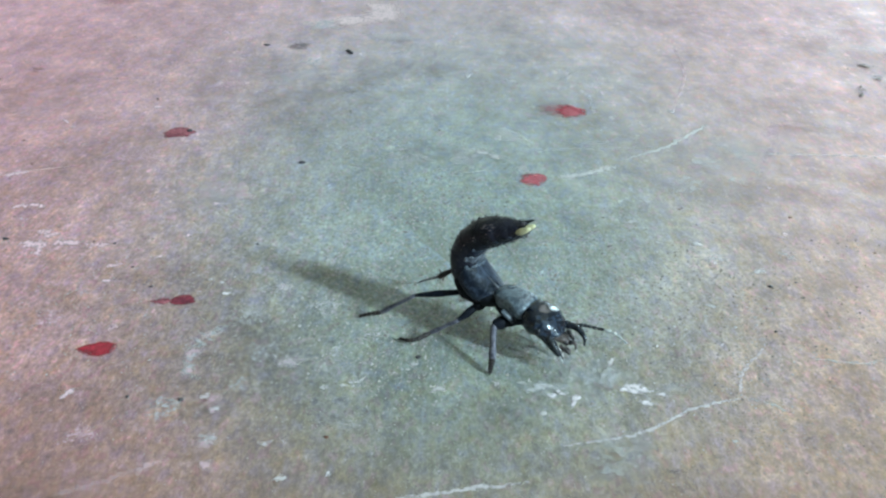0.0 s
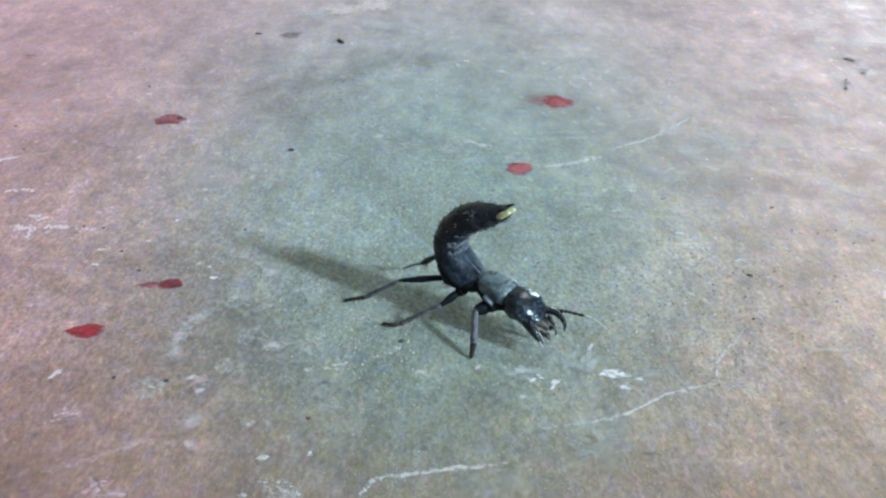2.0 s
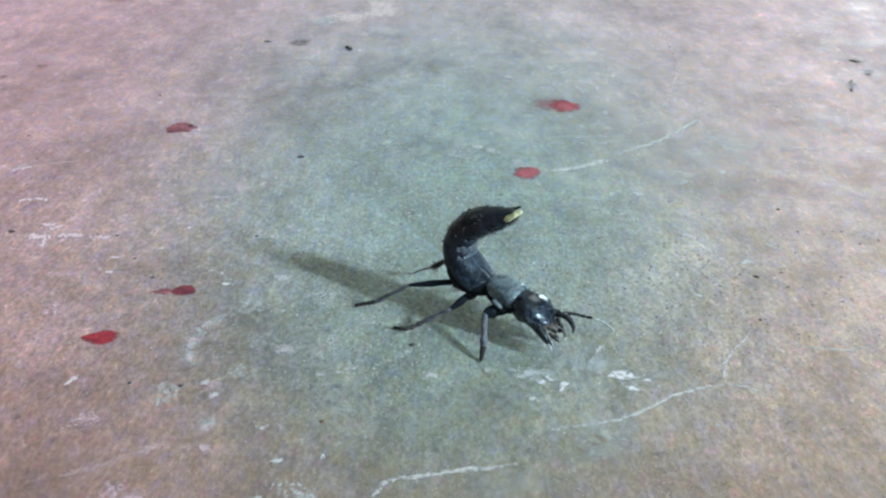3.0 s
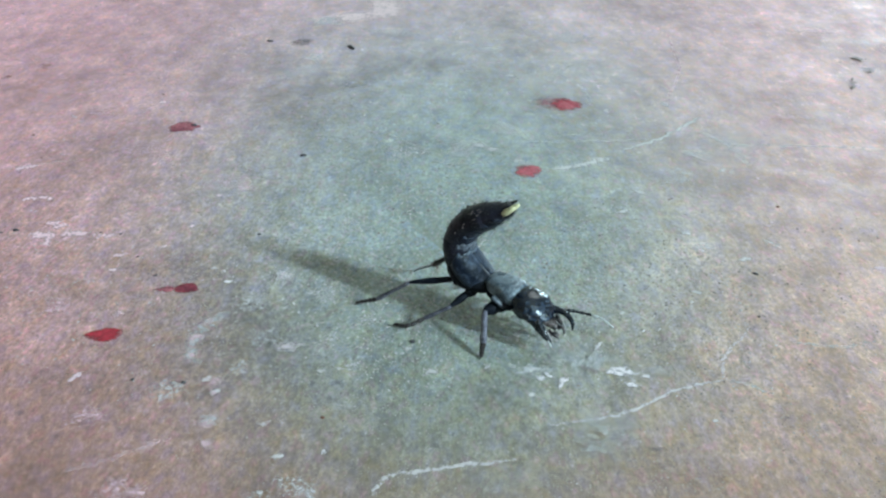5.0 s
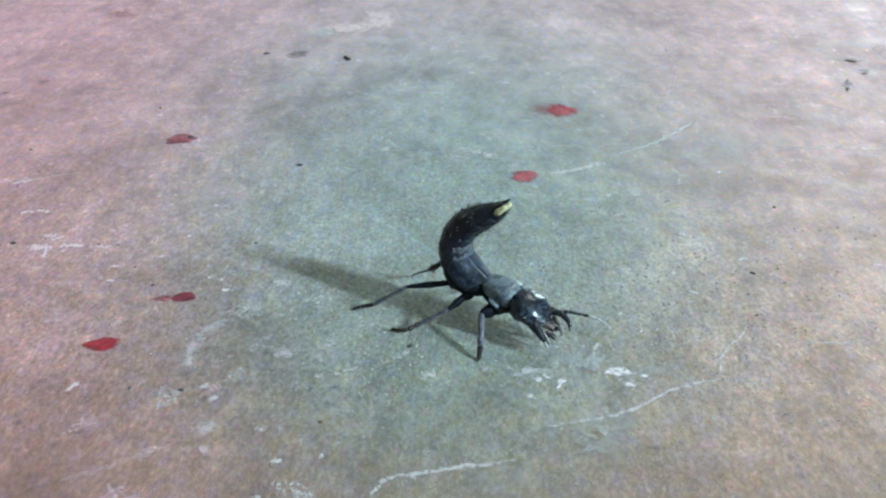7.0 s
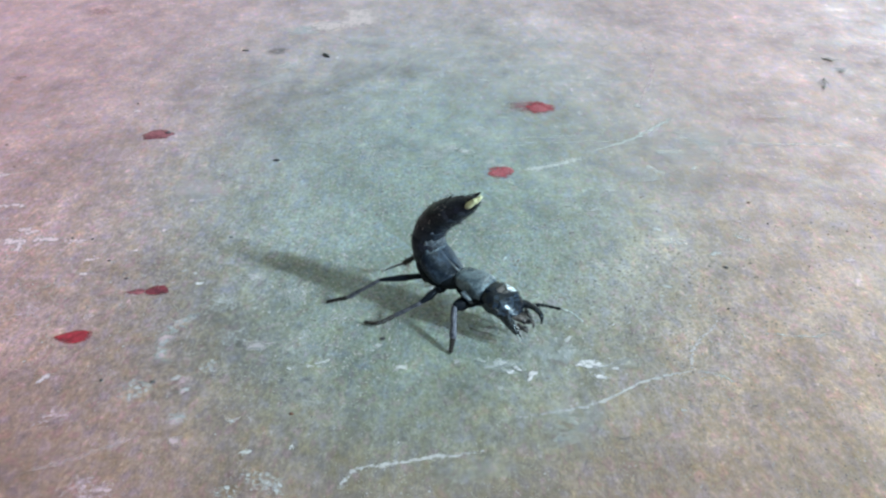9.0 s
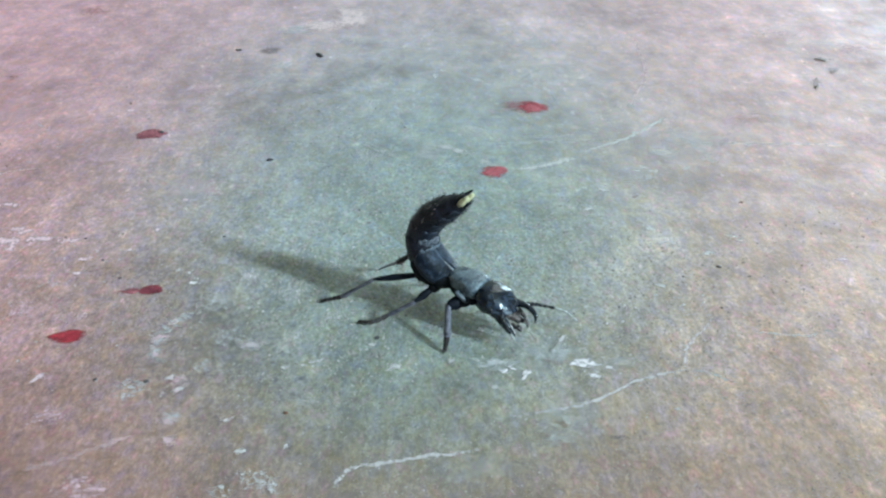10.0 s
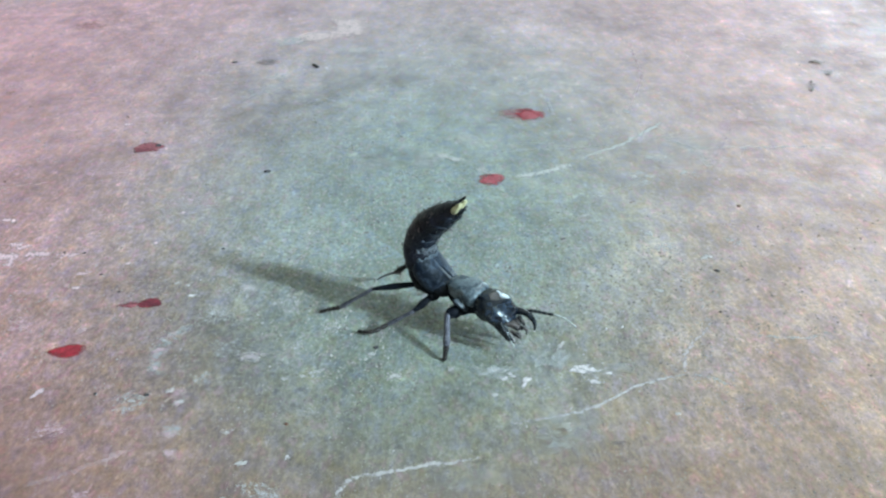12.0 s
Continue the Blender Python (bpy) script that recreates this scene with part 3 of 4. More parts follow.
chip("large whitish rubbed patch on the concrete", TOP_PATCH, -15.5, 92.0, 4.0, 3.5, 30, 12.6)
FLECKED = "speckled patch of pale aggregate in the concrete"
for x, y, r in ((-16.6, -6.3, 2.2), (-12.0, -9.9, 2.4), (-10.3, -18.6, 2.0), (-7.3, -15.0, 2.2), (-26.9, 18.5, 3.5), (-19.0, -11.5, 2.6),
                (-24.0, -27.0, 2.2), (-18.5, -23.5, 2.0), (3.0, 29.0, 3.5), (9.0, 36.0, 4.5), (-38.0, -12.0, 2.4), (-30.0, -31.0, 2.4)):
    chip(FLECKED, SPECKLE, x, y, r, r * 1.2, 0, r * 7 + x)
patches = random.Random(5)
for i in range(42):
    y = -44 + 130 * patches.random() ** 1.5
    x = patches.uniform(-1, 1) * (34 + 0.42 * (y + 44))
    if not (-7 < x < 36 and y < -2):
        r = patches.uniform(1.2, 3.2) * (1 + max(0, y) / 60)
        chip(FLECKED, SPECKLE, x, y, r, r * patches.uniform(0.7, 1.5), patches.uniform(0, 180), 40.0 + i * 1.7)


def soft(name, color, most):
    """A thin film that fades out towards its rim, with the floor's grain in it."""
    k = Nodes(name)
    rim = k.tree.nodes.new("ShaderNodeAttribute")
    rim.attribute_name = "rim"
    k.surface(k.ramp(k.noise(900, 4, 0.7), (0.3, tuple(0.75 * c for c in color)), (0.7, color)), 0.6)
    cloud = k.math("MULTIPLY_ADD", k.noise(330, 5, 0.7, 0.4), 2.2, -1.1)
    cloud = k.math("MULTIPLY_ADD", k.noise(1500, 4, 0.8), 3.0, k.math("ADD", cloud, -1.6))
    clear = k.tree.nodes.new("ShaderNodeBsdfTransparent")
    both = k.tree.nodes.new("ShaderNodeMixShader")
    k.put(both.inputs[0], k.ramp(k.math("SUBTRACT", k.math("ADD", cloud, 1.0), rim.outputs["Fac"]), (0.1, 0.0), (1.0, most)))
    k.put(both.inputs[1], clear.outputs[0])
    k.put(both.inputs[2], k.bsdf.outputs[0])
    k.put(k.out.inputs["Surface"], both.outputs[0])
    return k.mat


DARK_FILM = soft("grey_grime_film", (0.10, 0.10, 0.095), 0.15)
BROWN_FILM = soft("brown_grime_film", (0.17, 0.09, 0.07), 0.10)
RUST_FILM = soft("rusty_film", (0.34, 0.07, 0.06), 0.55)
CRUMB_RUST = plain("rust_brown_dirt", (0.16, 0.07, 0.05), 0.8, 3000, 0.4)
PALE_FILM = soft("pale_bluish_dust_film", (0.66, 0.66, 0.68), 0.26)
CHALK_FILM = soft("chalky_dust_film", (0.86, 0.70, 0.76), 0.5)
# the same film with the lens's rosy tint in its colour
LENS_ROSY[CHALK_FILM] = soft("rosy_chalky_dust_film", (0.95, 0.64, 0.72), 0.5)


def stain(x, y, rx, ry, turn, seed):
    """A flat patch with an uneven outline; millimetres and degrees."""
    bm = bmesh.new()
    rim = bm.verts.layers.float.new("rim")
    n, m = 36, pose(x * MM, y * MM, LIFT + next(layers) * 0.0012 * MM, 0, 0, turn)
    loops = []
    for f in (1.0, 0.8, 0.6, 0.4, 0.2):
        ring = []
        for j in range(n):
            c, q = math.cos(math.tau * j / n), math.sin(math.tau * j / n)
            r = f * (1 + 0.55 * noise.noise((c * 1.3 + seed, q * 1.3, seed)) + 0.25 * noise.noise((c * 4, q * 4 + seed, 3)))
            ring.append(bm.verts.new(m @ Vector((c * rx * r * MM, q * ry * r * MM, 0))))
            ring[-1][rim] = f
        loops.append(ring)
    for a, b in zip(loops, loops[1:]):
        for j in range(n):
            bm.faces.new((a[j], a[(j + 1) % n], b[(j + 1) % n], b[j]))
    bm.faces.new(loops[-1])
    return bm


def film(name, label, material, patches):
    """Thin stains that belong to the floor's worn skin."""
    for i, (x, y, rx, ry, turn) in enumerate(patches):
        part(name, stain(x, y, rx, ry, turn, 3.0 + 2.3 * i), material, FLOOR, label)


film("grime_film", "faint grey grime in the concrete", DARK_FILM, (
    (-18.9, 51.0, 13.7, 10.0, 0), (-1.9, 29.8, 10.0, 6.2, -20), (-15.5, -21.5, 8.1, 10.0, 0), (-8.0, 62.0, 11.2, 7.5, 0), (4.0, -29.0, 6.2, 6.2, 0)))
film("brown_grime_film", "faint brown grime in the concrete", BROWN_FILM, (
    (-60.8, 57.0, 12.5, 11.2, 0), (-32.0, -39.0, 8.7, 6.2, 10), (24.0, -41.0, 10.0, 5.0, 0), (-55.4, 58.4, 4.0, 3.6, 0), (-66.0, 54.0, 6.0, 5.0, 0)))
film("dust_film", "thin pale dust rubbed into the concrete", PALE_FILM, (
    (13.5, -34.9, 3.4, 3.6, 0), (12.2, -33.0, 1.9, 4.3, 10), (15.5, -32.5, 2.6, 2.4, 0), (5.0, -40.0, 4.3, 1.7, 5), (12.3, -22.0, 3.1, 2.6, -30), (15.0, -22.2, 2.9, 2.2, 0),
    (9.6, -23.6, 2.6, 2.2, 0), (19.0, -24.5, 3.1, 1.7, 20), (38.0, 30.0, 10.8, 8.4, 0), (24.0, 60.0, 12.0, 8.4, 0), (-27.0, 17.0, 4.8, 6.0, 0)))
film("rosy_chalk_film", "small chalky spots rubbed into the concrete, with the lens's rosy tint", LENS_ROSY[CHALK_FILM], (
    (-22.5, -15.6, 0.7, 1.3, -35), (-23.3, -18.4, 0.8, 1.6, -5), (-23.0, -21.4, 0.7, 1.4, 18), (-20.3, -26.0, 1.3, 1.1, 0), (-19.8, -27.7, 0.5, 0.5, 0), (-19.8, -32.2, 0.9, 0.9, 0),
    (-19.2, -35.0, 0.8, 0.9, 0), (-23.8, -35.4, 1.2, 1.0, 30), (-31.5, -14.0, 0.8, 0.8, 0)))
film("chalk_film", "small chalky spots rubbed into the concrete", CHALK_FILM, ((-14.2, -20.0, 1.8, 1.1, 0), (-16.4, -6.0, 1.8, 1.4, 0), (-15.3, -32.0, 0.6, 0.6, 0)))
for i, (x, y, rx, ry, turn) in enumerate(((17.3, -35.9, 1.2, 0.7, 0), (28.9, -31.6, 0.6, 0.5, 0), (-23.9, -26.2, 0.9, 0.7, 20), (-29.4, -24.6, 0.6, 0.6, 0), (-33.4, -24.6, 0.7, 0.6, 30))):
    ob = part("grime_spot", stain(x, y, rx, ry, turn, 31.0 + 1.9 * i), DARK_SMUDGE, label="small dark spot of grime on the concrete")
    tagged(ob, category="grime spot", group="grime spots on the floor")


def crumb(label, material, x, y, r, stretch, turn, seed):
    bm = bmesh.new()
    bmesh.ops.create_icosphere(bm, subdivisions=2, radius=1.0)
    for v in bm.verts:
        v.co *= 1 + 0.45 * noise.noise(v.co * 1.3 + Vector((seed, seed, 0)))
        v.co = Vector((v.co.x * r * stretch, v.co.y * r, (v.co.z * 0.55 + 0.42) * r)) * MM
        v.co.z = max(v.co.z, 0)
    ob = part("dirt_crumb", bm, material, label=label)
    ob.matrix_world = pose(x * MM, y * MM, 0, 0, 0, turn)
    return tagged(ob, category="dirt crumb", group="dirt crumbs on the floor")


DIRT = "small dark crumb of dirt on the concrete"
for x, y, r, st, turn, seed in ((-14.9, 73.4, 0.36, 3.6, -66, 1.0), (-28.8, 77.2, 0.26, 2.2, -5, 2.0), (-2.8, -19.0, 0.22, 1.2, 0, 3.0),
                                (-17.9, 26.8, 0.26, 1.7, 5, 4.0), (32.6, -5.6, 0.17, 1.8, -20, 5.0), (30.8, -14.4, 0.13, 1.2, 0, 6.0),
                                (61.4, 53.0, 0.26, 3.4, 62, 7.0), (66.2, 67.0, 0.22, 4.4, -40, 7.3), (66.4, 60.4, 0.2, 3.0, 20, 8.0), (62.6, 57.0, 0.16, 3.6, 75, 8.2), (-47.8, 5.0, 0.2, 1.8, 0, 9.0),
                                (-49.2, 4.4, 0.14, 1.4, 0, 10.0), (-20.4, 3.9, 0.13, 1.6, 0, 11.0), (-27.5, -25.3, 0.14, 1.2, 0, 12.0),
                                (-22.9, -25.8, 0.18, 1.3, 20, 13.0), (-34.0, 37.7, 0.3, 1.5, 0, 14.0), (-41.0, 50.5, 0.13, 3.0, -60, 15.0), (-38.1, 4.4, 0.12, 1.3, 0, 16.0), (-35.8, 4.0, 0.14, 1.4, 30, 17.0), (-32.6, -1.5, 0.15, 1.3, 0, 18.0), (-29.8, -5.7, 0.13, 1.8, 10, 19.0)):
    crumb(DIRT, CRUMB if seed < 7 or seed > 8.5 else CRUMB_BROWN, x, y, r, st, turn, seed)
for x, y, r, st, seed in ((39.2, 10.9, 0.14, 1.6, 31.0), (26.9, 13.0, 0.09, 1.5, 32.0), (-10.1, -31.1, 0.16, 1.2, 33.0), (-55.0, 34.2, 0.14, 1.3, 34.0), (-51.5, 26.2, 0.12, 1.3, 35.0), (45.8, 2.0, 0.1, 1.4, 36.0)):
    crumb("tiny rust-brown crumb on the concrete", CRUMB_RUST, x, y, r, st, 0, seed)
for x, y, rx, ry, seed in ((-62.6, 63.6, 1.6, 1.6, 41.0), (-59.8, 105.0, 3.0, 4.0, 42.0), (-66.5, 58.0, 1.2, 1.2, 43.0)):
    ob = part("rust_spot", stain(x, y, rx, ry, 0, seed), RUST_FILM, label="faint rusty red spot on the concrete")
    tagged(ob, category="rust spot", group="rust spots on the floor")
for x, y, rx, ry, turn, seed in ((-23.2, 76.2, 2.3, 2.6, -10, 21.0), (66.4, 61.2, 1.5, 1.7, 20, 22.0), (66.8, 66.6, 1.9, 1.0, -30, 24.0), (62.0, 54.6, 0.8, 2.6, 0, 23.0)):
    tagged(part("smudge", blob(x, y, rx, ry, turn, 0, 0.02, 0.4, seed), DARK_SMUDGE, label="faint dark smudge of dirt on the concrete"), category="smudge")


def grit(count=46000):
    """Fine sand grains of the concrete standing a little out of its worn skin, thickest in a band set to imitate sharp
    focus.
    """
    rng = np.random.default_rng(7)
    cell = np.array([(1, 0, 0), (0, 1, 0), (-1, 0, 0), (0, -1, 0), (0, 0, 1)], float)
    tris = np.array([(0, 1, 4), (1, 2, 4), (2, 3, 4), (3, 0, 4)])
    y = -46 + 150 * rng.random(4 * count) ** 1.5
    x = rng.uniform(-1, 1, 4 * count) * (38 + 0.42 * (y + 46)) + 1.0
    dense = np.array([noise.noise((a * 0.13, b * 0.1, 0)) + 0.6 * noise.noise((a * 0.5, b * 0.35, 5)) for a, b in zip(x, y)])
    dense += 1.5 * np.exp(-((y + 3) / 21) ** 2) - 0.9 * np.clip((-6 - x) / 20, 0, 1) - 2.5 * np.clip((x + 0.6 * y - 10) / 30, 0, 1)
    keep = np.argsort(-(dense + rng.normal(0, 0.8, 4 * count)))[:count]
    x, y = x[keep], y[keep]
    r = (0.05 + 0.09 * rng.random(count) ** 4) * (1 + np.maximum(0, y) / 250) * np.clip(1.0 + (y + 20) / 50, 0.62, 1.15) * (1 - 0.25 * np.clip((-6 - x) / 20, 0, 1))
    spin = rng.uniform(0, math.tau, count)[:, None]
    shape = cell[None] * (1 + 0.35 * rng.uniform(-1, 1, (count, 5, 1))) * r[:, None, None]
    shape[:, :, 1] *= 1.0 + 0.8 * rng.random((count, 1))
    shape[:, :, 2] *= 0.7
    px = shape[:, :, 0] * np.cos(spin) - shape[:, :, 1] * np.sin(spin) + x[:, None]
    py = shape[:, :, 0] * np.sin(spin) + shape[:, :, 1] * np.cos(spin) + y[:, None]
    verts = (np.stack([px, py, shape[:, :, 2] - 0.01], 2).reshape(-1, 3) * MM).tolist()
    faces = (tris[None] + 5 * np.arange(count)[:, None, None]).reshape(-1, 3).tolist()
    me = bpy.data.meshes.new("sand_grains")
    me.from_pydata(verts, [], faces)
    k = Nodes("sand_grain")
    geo = k.tree.nodes.new("ShaderNodeNewGeometry")
    k.surface(k.ramp(geo.outputs["Random Per Island"], (0.0, (0.12, 0.10, 0.11)), (0.2, (0.20, 0.155, 0.145)), (0.45, (0.34, 0.29, 0.25)), (0.7, (0.42, 0.37, 0.37)), (0.9, (0.46, 0.41, 0.41)), (1.0, (0.54, 0.48, 0.49))), 0.6)
    me.materials.append(k.mat)
    tagged(new("sand_grains", me), "fine pale and dark sand grains in the worn concrete", "sand grains", kind="stuff")


grit()


# ---- the beetle: x ahead, y to its left, millimetres from the point under its hind feet ----
beetle = new("rove_beetle")
beetle.matrix_world = pose(-5.717 * MM, -7.826 * MM, 0, 0, 0, -37)
tagged(beetle, "black rove beetle with raised curled abdomen and open jaws on concrete", "beetle")

HEAD_LUMPS = 0.14
head = part("head", loft(smooth_path([(16.0, 0, 4.05, 1.1, 0.85), (16.5, 0, 3.95, 1.65, 1.15), (17.2, -0.02, 3.78, 1.88, 1.28), (18.0, -0.05, 3.52, 1.9, 1.2), (18.7, -0.08, 3.25, 1.7, 0.95),
                                      (19.2, -0.12, 3.1, 1.3, 0.6), (19.5, -0.15, 3.0, 0.8, 0.3)], 22), 30, HEAD_LUMPS, flat=0.86), HEAD_SHELL, beetle, "glossy black head with pale highlights")
part("neck", loft([(15.6, 0, 4.0, 1.1, 0.8), (16.0, 0, 4.0, 1.0, 0.75), (16.4, 0, 3.95, 1.2, 0.9)], 16), BLACK_MATT, beetle)
for s in (-1, 1):
    part("eye", loft(smooth_path([(17.7, s * 1.75, 3.75, 0.12, 0.12), (18.1, s * 1.82, 3.55, 0.28, 0.36), (18.5, s * 1.62, 3.3, 0.12, 0.12)], 7), 10), JAW, head)
part("mandible", loft(smooth_path([(18.5, -1.15, 2.95, 0.5, 0.56), (19.6, -1.5, 2.45, 0.4, 0.46), (20.25, -1.5, 1.8, 0.26, 0.32), (20.45, -1.05, 1.15, 0.06, 0.08)], 16), 10, 0.2), JAW, head, "open glossy black jaw")
part("mandible", loft(smooth_path([(18.7, 1.15, 3.15, 0.42, 0.46), (20.0, 1.62, 3.0, 0.30, 0.34), (21.1, 1.45, 2.45, 0.2, 0.25), (21.5, 0.85, 1.95, 0.06, 0.08)], 16), 10, 0.2), JAW, head, "open glossy black jaw")
part("clypeus", loft(smooth_path([(18.8, -0.1, 3.35, 1.15, 0.32), (19.3, -0.12, 3.12, 1.1, 0.32), (19.65, -0.14, 2.95, 0.7, 0.2)], 8), 14, 0.2), HEAD_SHELL, head)
part("labrum", loft(smooth_path([(19.3, -0.12, 2.85, 0.85, 0.28), (19.9, -0.12, 2.6, 0.75, 0.26), (20.3, -0.12, 2.35, 0.35, 0.14)], 8), 14, 0.3), MOUTH, head, "mottled reddish brown upper lip")
for i in range(12):
    a = i * 2.4
    c = (20.1 + 0.4 * math.sin(a * 1.7), 0.05 + 0.9 * math.sin(a), 2.3 + 0.45 * math.cos(a * 1.3))
    part("mouthpart", loft([(c[0] - 0.25, c[1], c[2] + 0.1, 0.12, 0.12), (*c, 0.24, 0.2), (c[0] + 0.28, c[1] * 0.9, c[2] - 0.18, 0.1, 0.1)], 8, 0.4), MOUTH, head, "mottled pale brown lobe of the mouth")
# the highlight on the jaw's inner side, built as a pale strip
part("jaw_gleam", loft(smooth_path([(19.55, -1.3, 2.55, 0.16, 0.3), (20.2, -1.32, 1.95, 0.16, 0.26), (20.5, -1.0, 1.35, 0.05, 0.1)], 8), 8, 0.3), JAW_GLEAM, head, "painted pale gleam along the jaw's inner side")
for s, e in ((-1, -0.1), (1, 0.1)):
    part("palp", loft(smooth_path([(19.9, s * 0.6, 2.1, 0.16, 0.16), (20.4, s * 0.75, 1.95, 0.14, 0.14), (20.75, s * 0.6 + e, 1.75, 0.15, 0.15), (20.85, s * 0.4 + e, 1.5, 0.08, 0.08)], 10), 8), MOUTH, head, "brown feeler beside the mouth")


def antenna(line, thick):
    """Eleven beads along a line; the outer ones are painted paler to imitate reflected light and blur."""
    pts = smooth_path(line, 12)
    base = bmesh.new()
    tips = bmesh.new()
    for i in range(11):
        a, b = pts[i], pts[i + 1]
        w = thick * (1.25 if i == 0 else 1.0 - 0.055 * i)
        rings = [(*(a + (b - a) * u), w * k, w * k) for u, k in ((0.0, 0.55), (0.3, 0.85), (0.75, 1.0), (0.95, 0.6))]
        loft(rings, 8, bm=base if i < 7 else tips)
    ob = part("antenna", base, BLACK, head, "black beaded antenna with a pale tip")
    ob2 = part("antenna_tip", tips, FEELER_TIP, head, "pale outer part of the antenna")
    return ob, ob2


antenna([(19.5, 1.3, 3.05), (20.4, 2.2, 3.05), (21.2, 3.0, 2.7), (22.7, 3.85, 2.3), (24.0, 4.2, 1.45)], 0.24)
antenna([(19.2, -1.45, 2.95), (19.8, -1.9, 2.7), (20.4, -2.0, 2.2), (20.75, -1.9, 1.65), (20.8, -1.6, 1.15)], 0.2)

part("pronotum", loft(smooth_path([(16.3, 0, 4.15, 1.2, 0.6), (15.9, 0, 4.3, 1.56, 0.88), (15.1, 0, 4.52, 1.6, 0.92), (14.2, 0, 4.7, 1.46, 0.86), (13.4, 0, 4.85, 1.22, 0.74), (12.95, 0, 4.9, 0.95, 0.55)], 18), 30, 0.08, flat=0.62),
     SHIELD, beetle, "dusty grey shield behind the head, its tone partly painted sheen")
for s in (-1, 1):
    part("shield_corner", loft(smooth_path([(14.5, s * 1.3, 4.25, 0.85, 0.3), (15.1, s * 1.42, 3.75, 0.6, 0.22), (15.45, s * 1.42, 3.3, 0.25, 0.12)], 9), 14, 0.1), SHADED_CORNER, beetle, "drooping grey corner of the shield, coloured as if in shade")
part("prosternum", loft(smooth_path([(16.0, 0, 3.5, 0.9, 0.65), (15.2, 0, 3.25, 1.25, 0.85), (14.2, 0, 3.5, 1.2, 0.85), (13.2, 0, 4.0, 1.0, 0.75)], 10), 16), BLACK_MATT, beetle)
part("thorax", loft(smooth_path([(13.4, 0, 4.3, 0.95, 0.75), (12.6, 0, 4.45, 1.5, 1.05), (11.6, 0, 4.6, 1.8, 1.35), (10.6, 0, 4.85, 1.9, 1.6), (9.8, 0, 5.3, 1.85, 1.55), (9.5, 0, 6.2, 1.75, 1.35)], 16), 22, 0.05), BLACK_MATT, beetle)


def elytron(s):
    """One short wing case: a thick curved plate from the midline down over the flank."""
    bm = bmesh.new()
    nu, nv = 14, 10
    grids = []
    for lift in (0.0, -0.16):
        grid = []
        for i in range(nu):
            u = i / (nu - 1)
            c = Vector((12.95 - 2.75 * u, 0, 5.15 + 2.2 * u - 0.25 * math.sin(math.pi * u)))
            nrm = Vector((0.62, 0, 0.784))
            half = 1.6 + 0.5 * math.sin(math.pi * (0.15 + 0.6 * u)) - 0.25 * (1 - u) ** 3
            row = []
            for j in range(nv):
                v = j / (nv - 1)
                a = v * 1.75
                end = 0.35 * (v ** 3) * (1 if u > 0.5 else -1) * abs(2 * u - 1) ** 4
                p = c + Vector((end, s * (0.03 + half * math.sin(a) * 0.97), 0)) + nrm * (1.25 * (math.cos(a) - 1) * 1.05 + lift + 0.25)
                p += nrm * 0.05 * noise.noise(p * 1.5)
                row.append(bm.verts.new(p * MM))
            grid.append(row)
        grids.append(grid)
    top, low = grids
    for i in range(nu - 1):
        for j in range(nv - 1):
            bm.faces.new((top[i][j], top[i + 1][j], top[i + 1][j + 1], top[i][j + 1]))
            bm.faces.new((low[i][j], low[i][j + 1], low[i + 1][j + 1], low[i + 1][j]))
    rim = [(i, 0) for i in range(nu)] + [(nu - 1, j) for j in range(1, nv)] + [(i, nv - 1) for i in range(nu - 2, -1, -1)] + [(0, j) for j in range(nv - 2, 0, -1)]
    for (i, j), (k, m) in zip(rim, rim[1:] + rim[:1]):
        bm.faces.new((top[i][j], top[k][m], low[k][m], low[i][j]))
    return part("elytron", bm, DUSTED, beetle, "short dusty black wing case")


for s in (-1, 1):
    elytron(s)

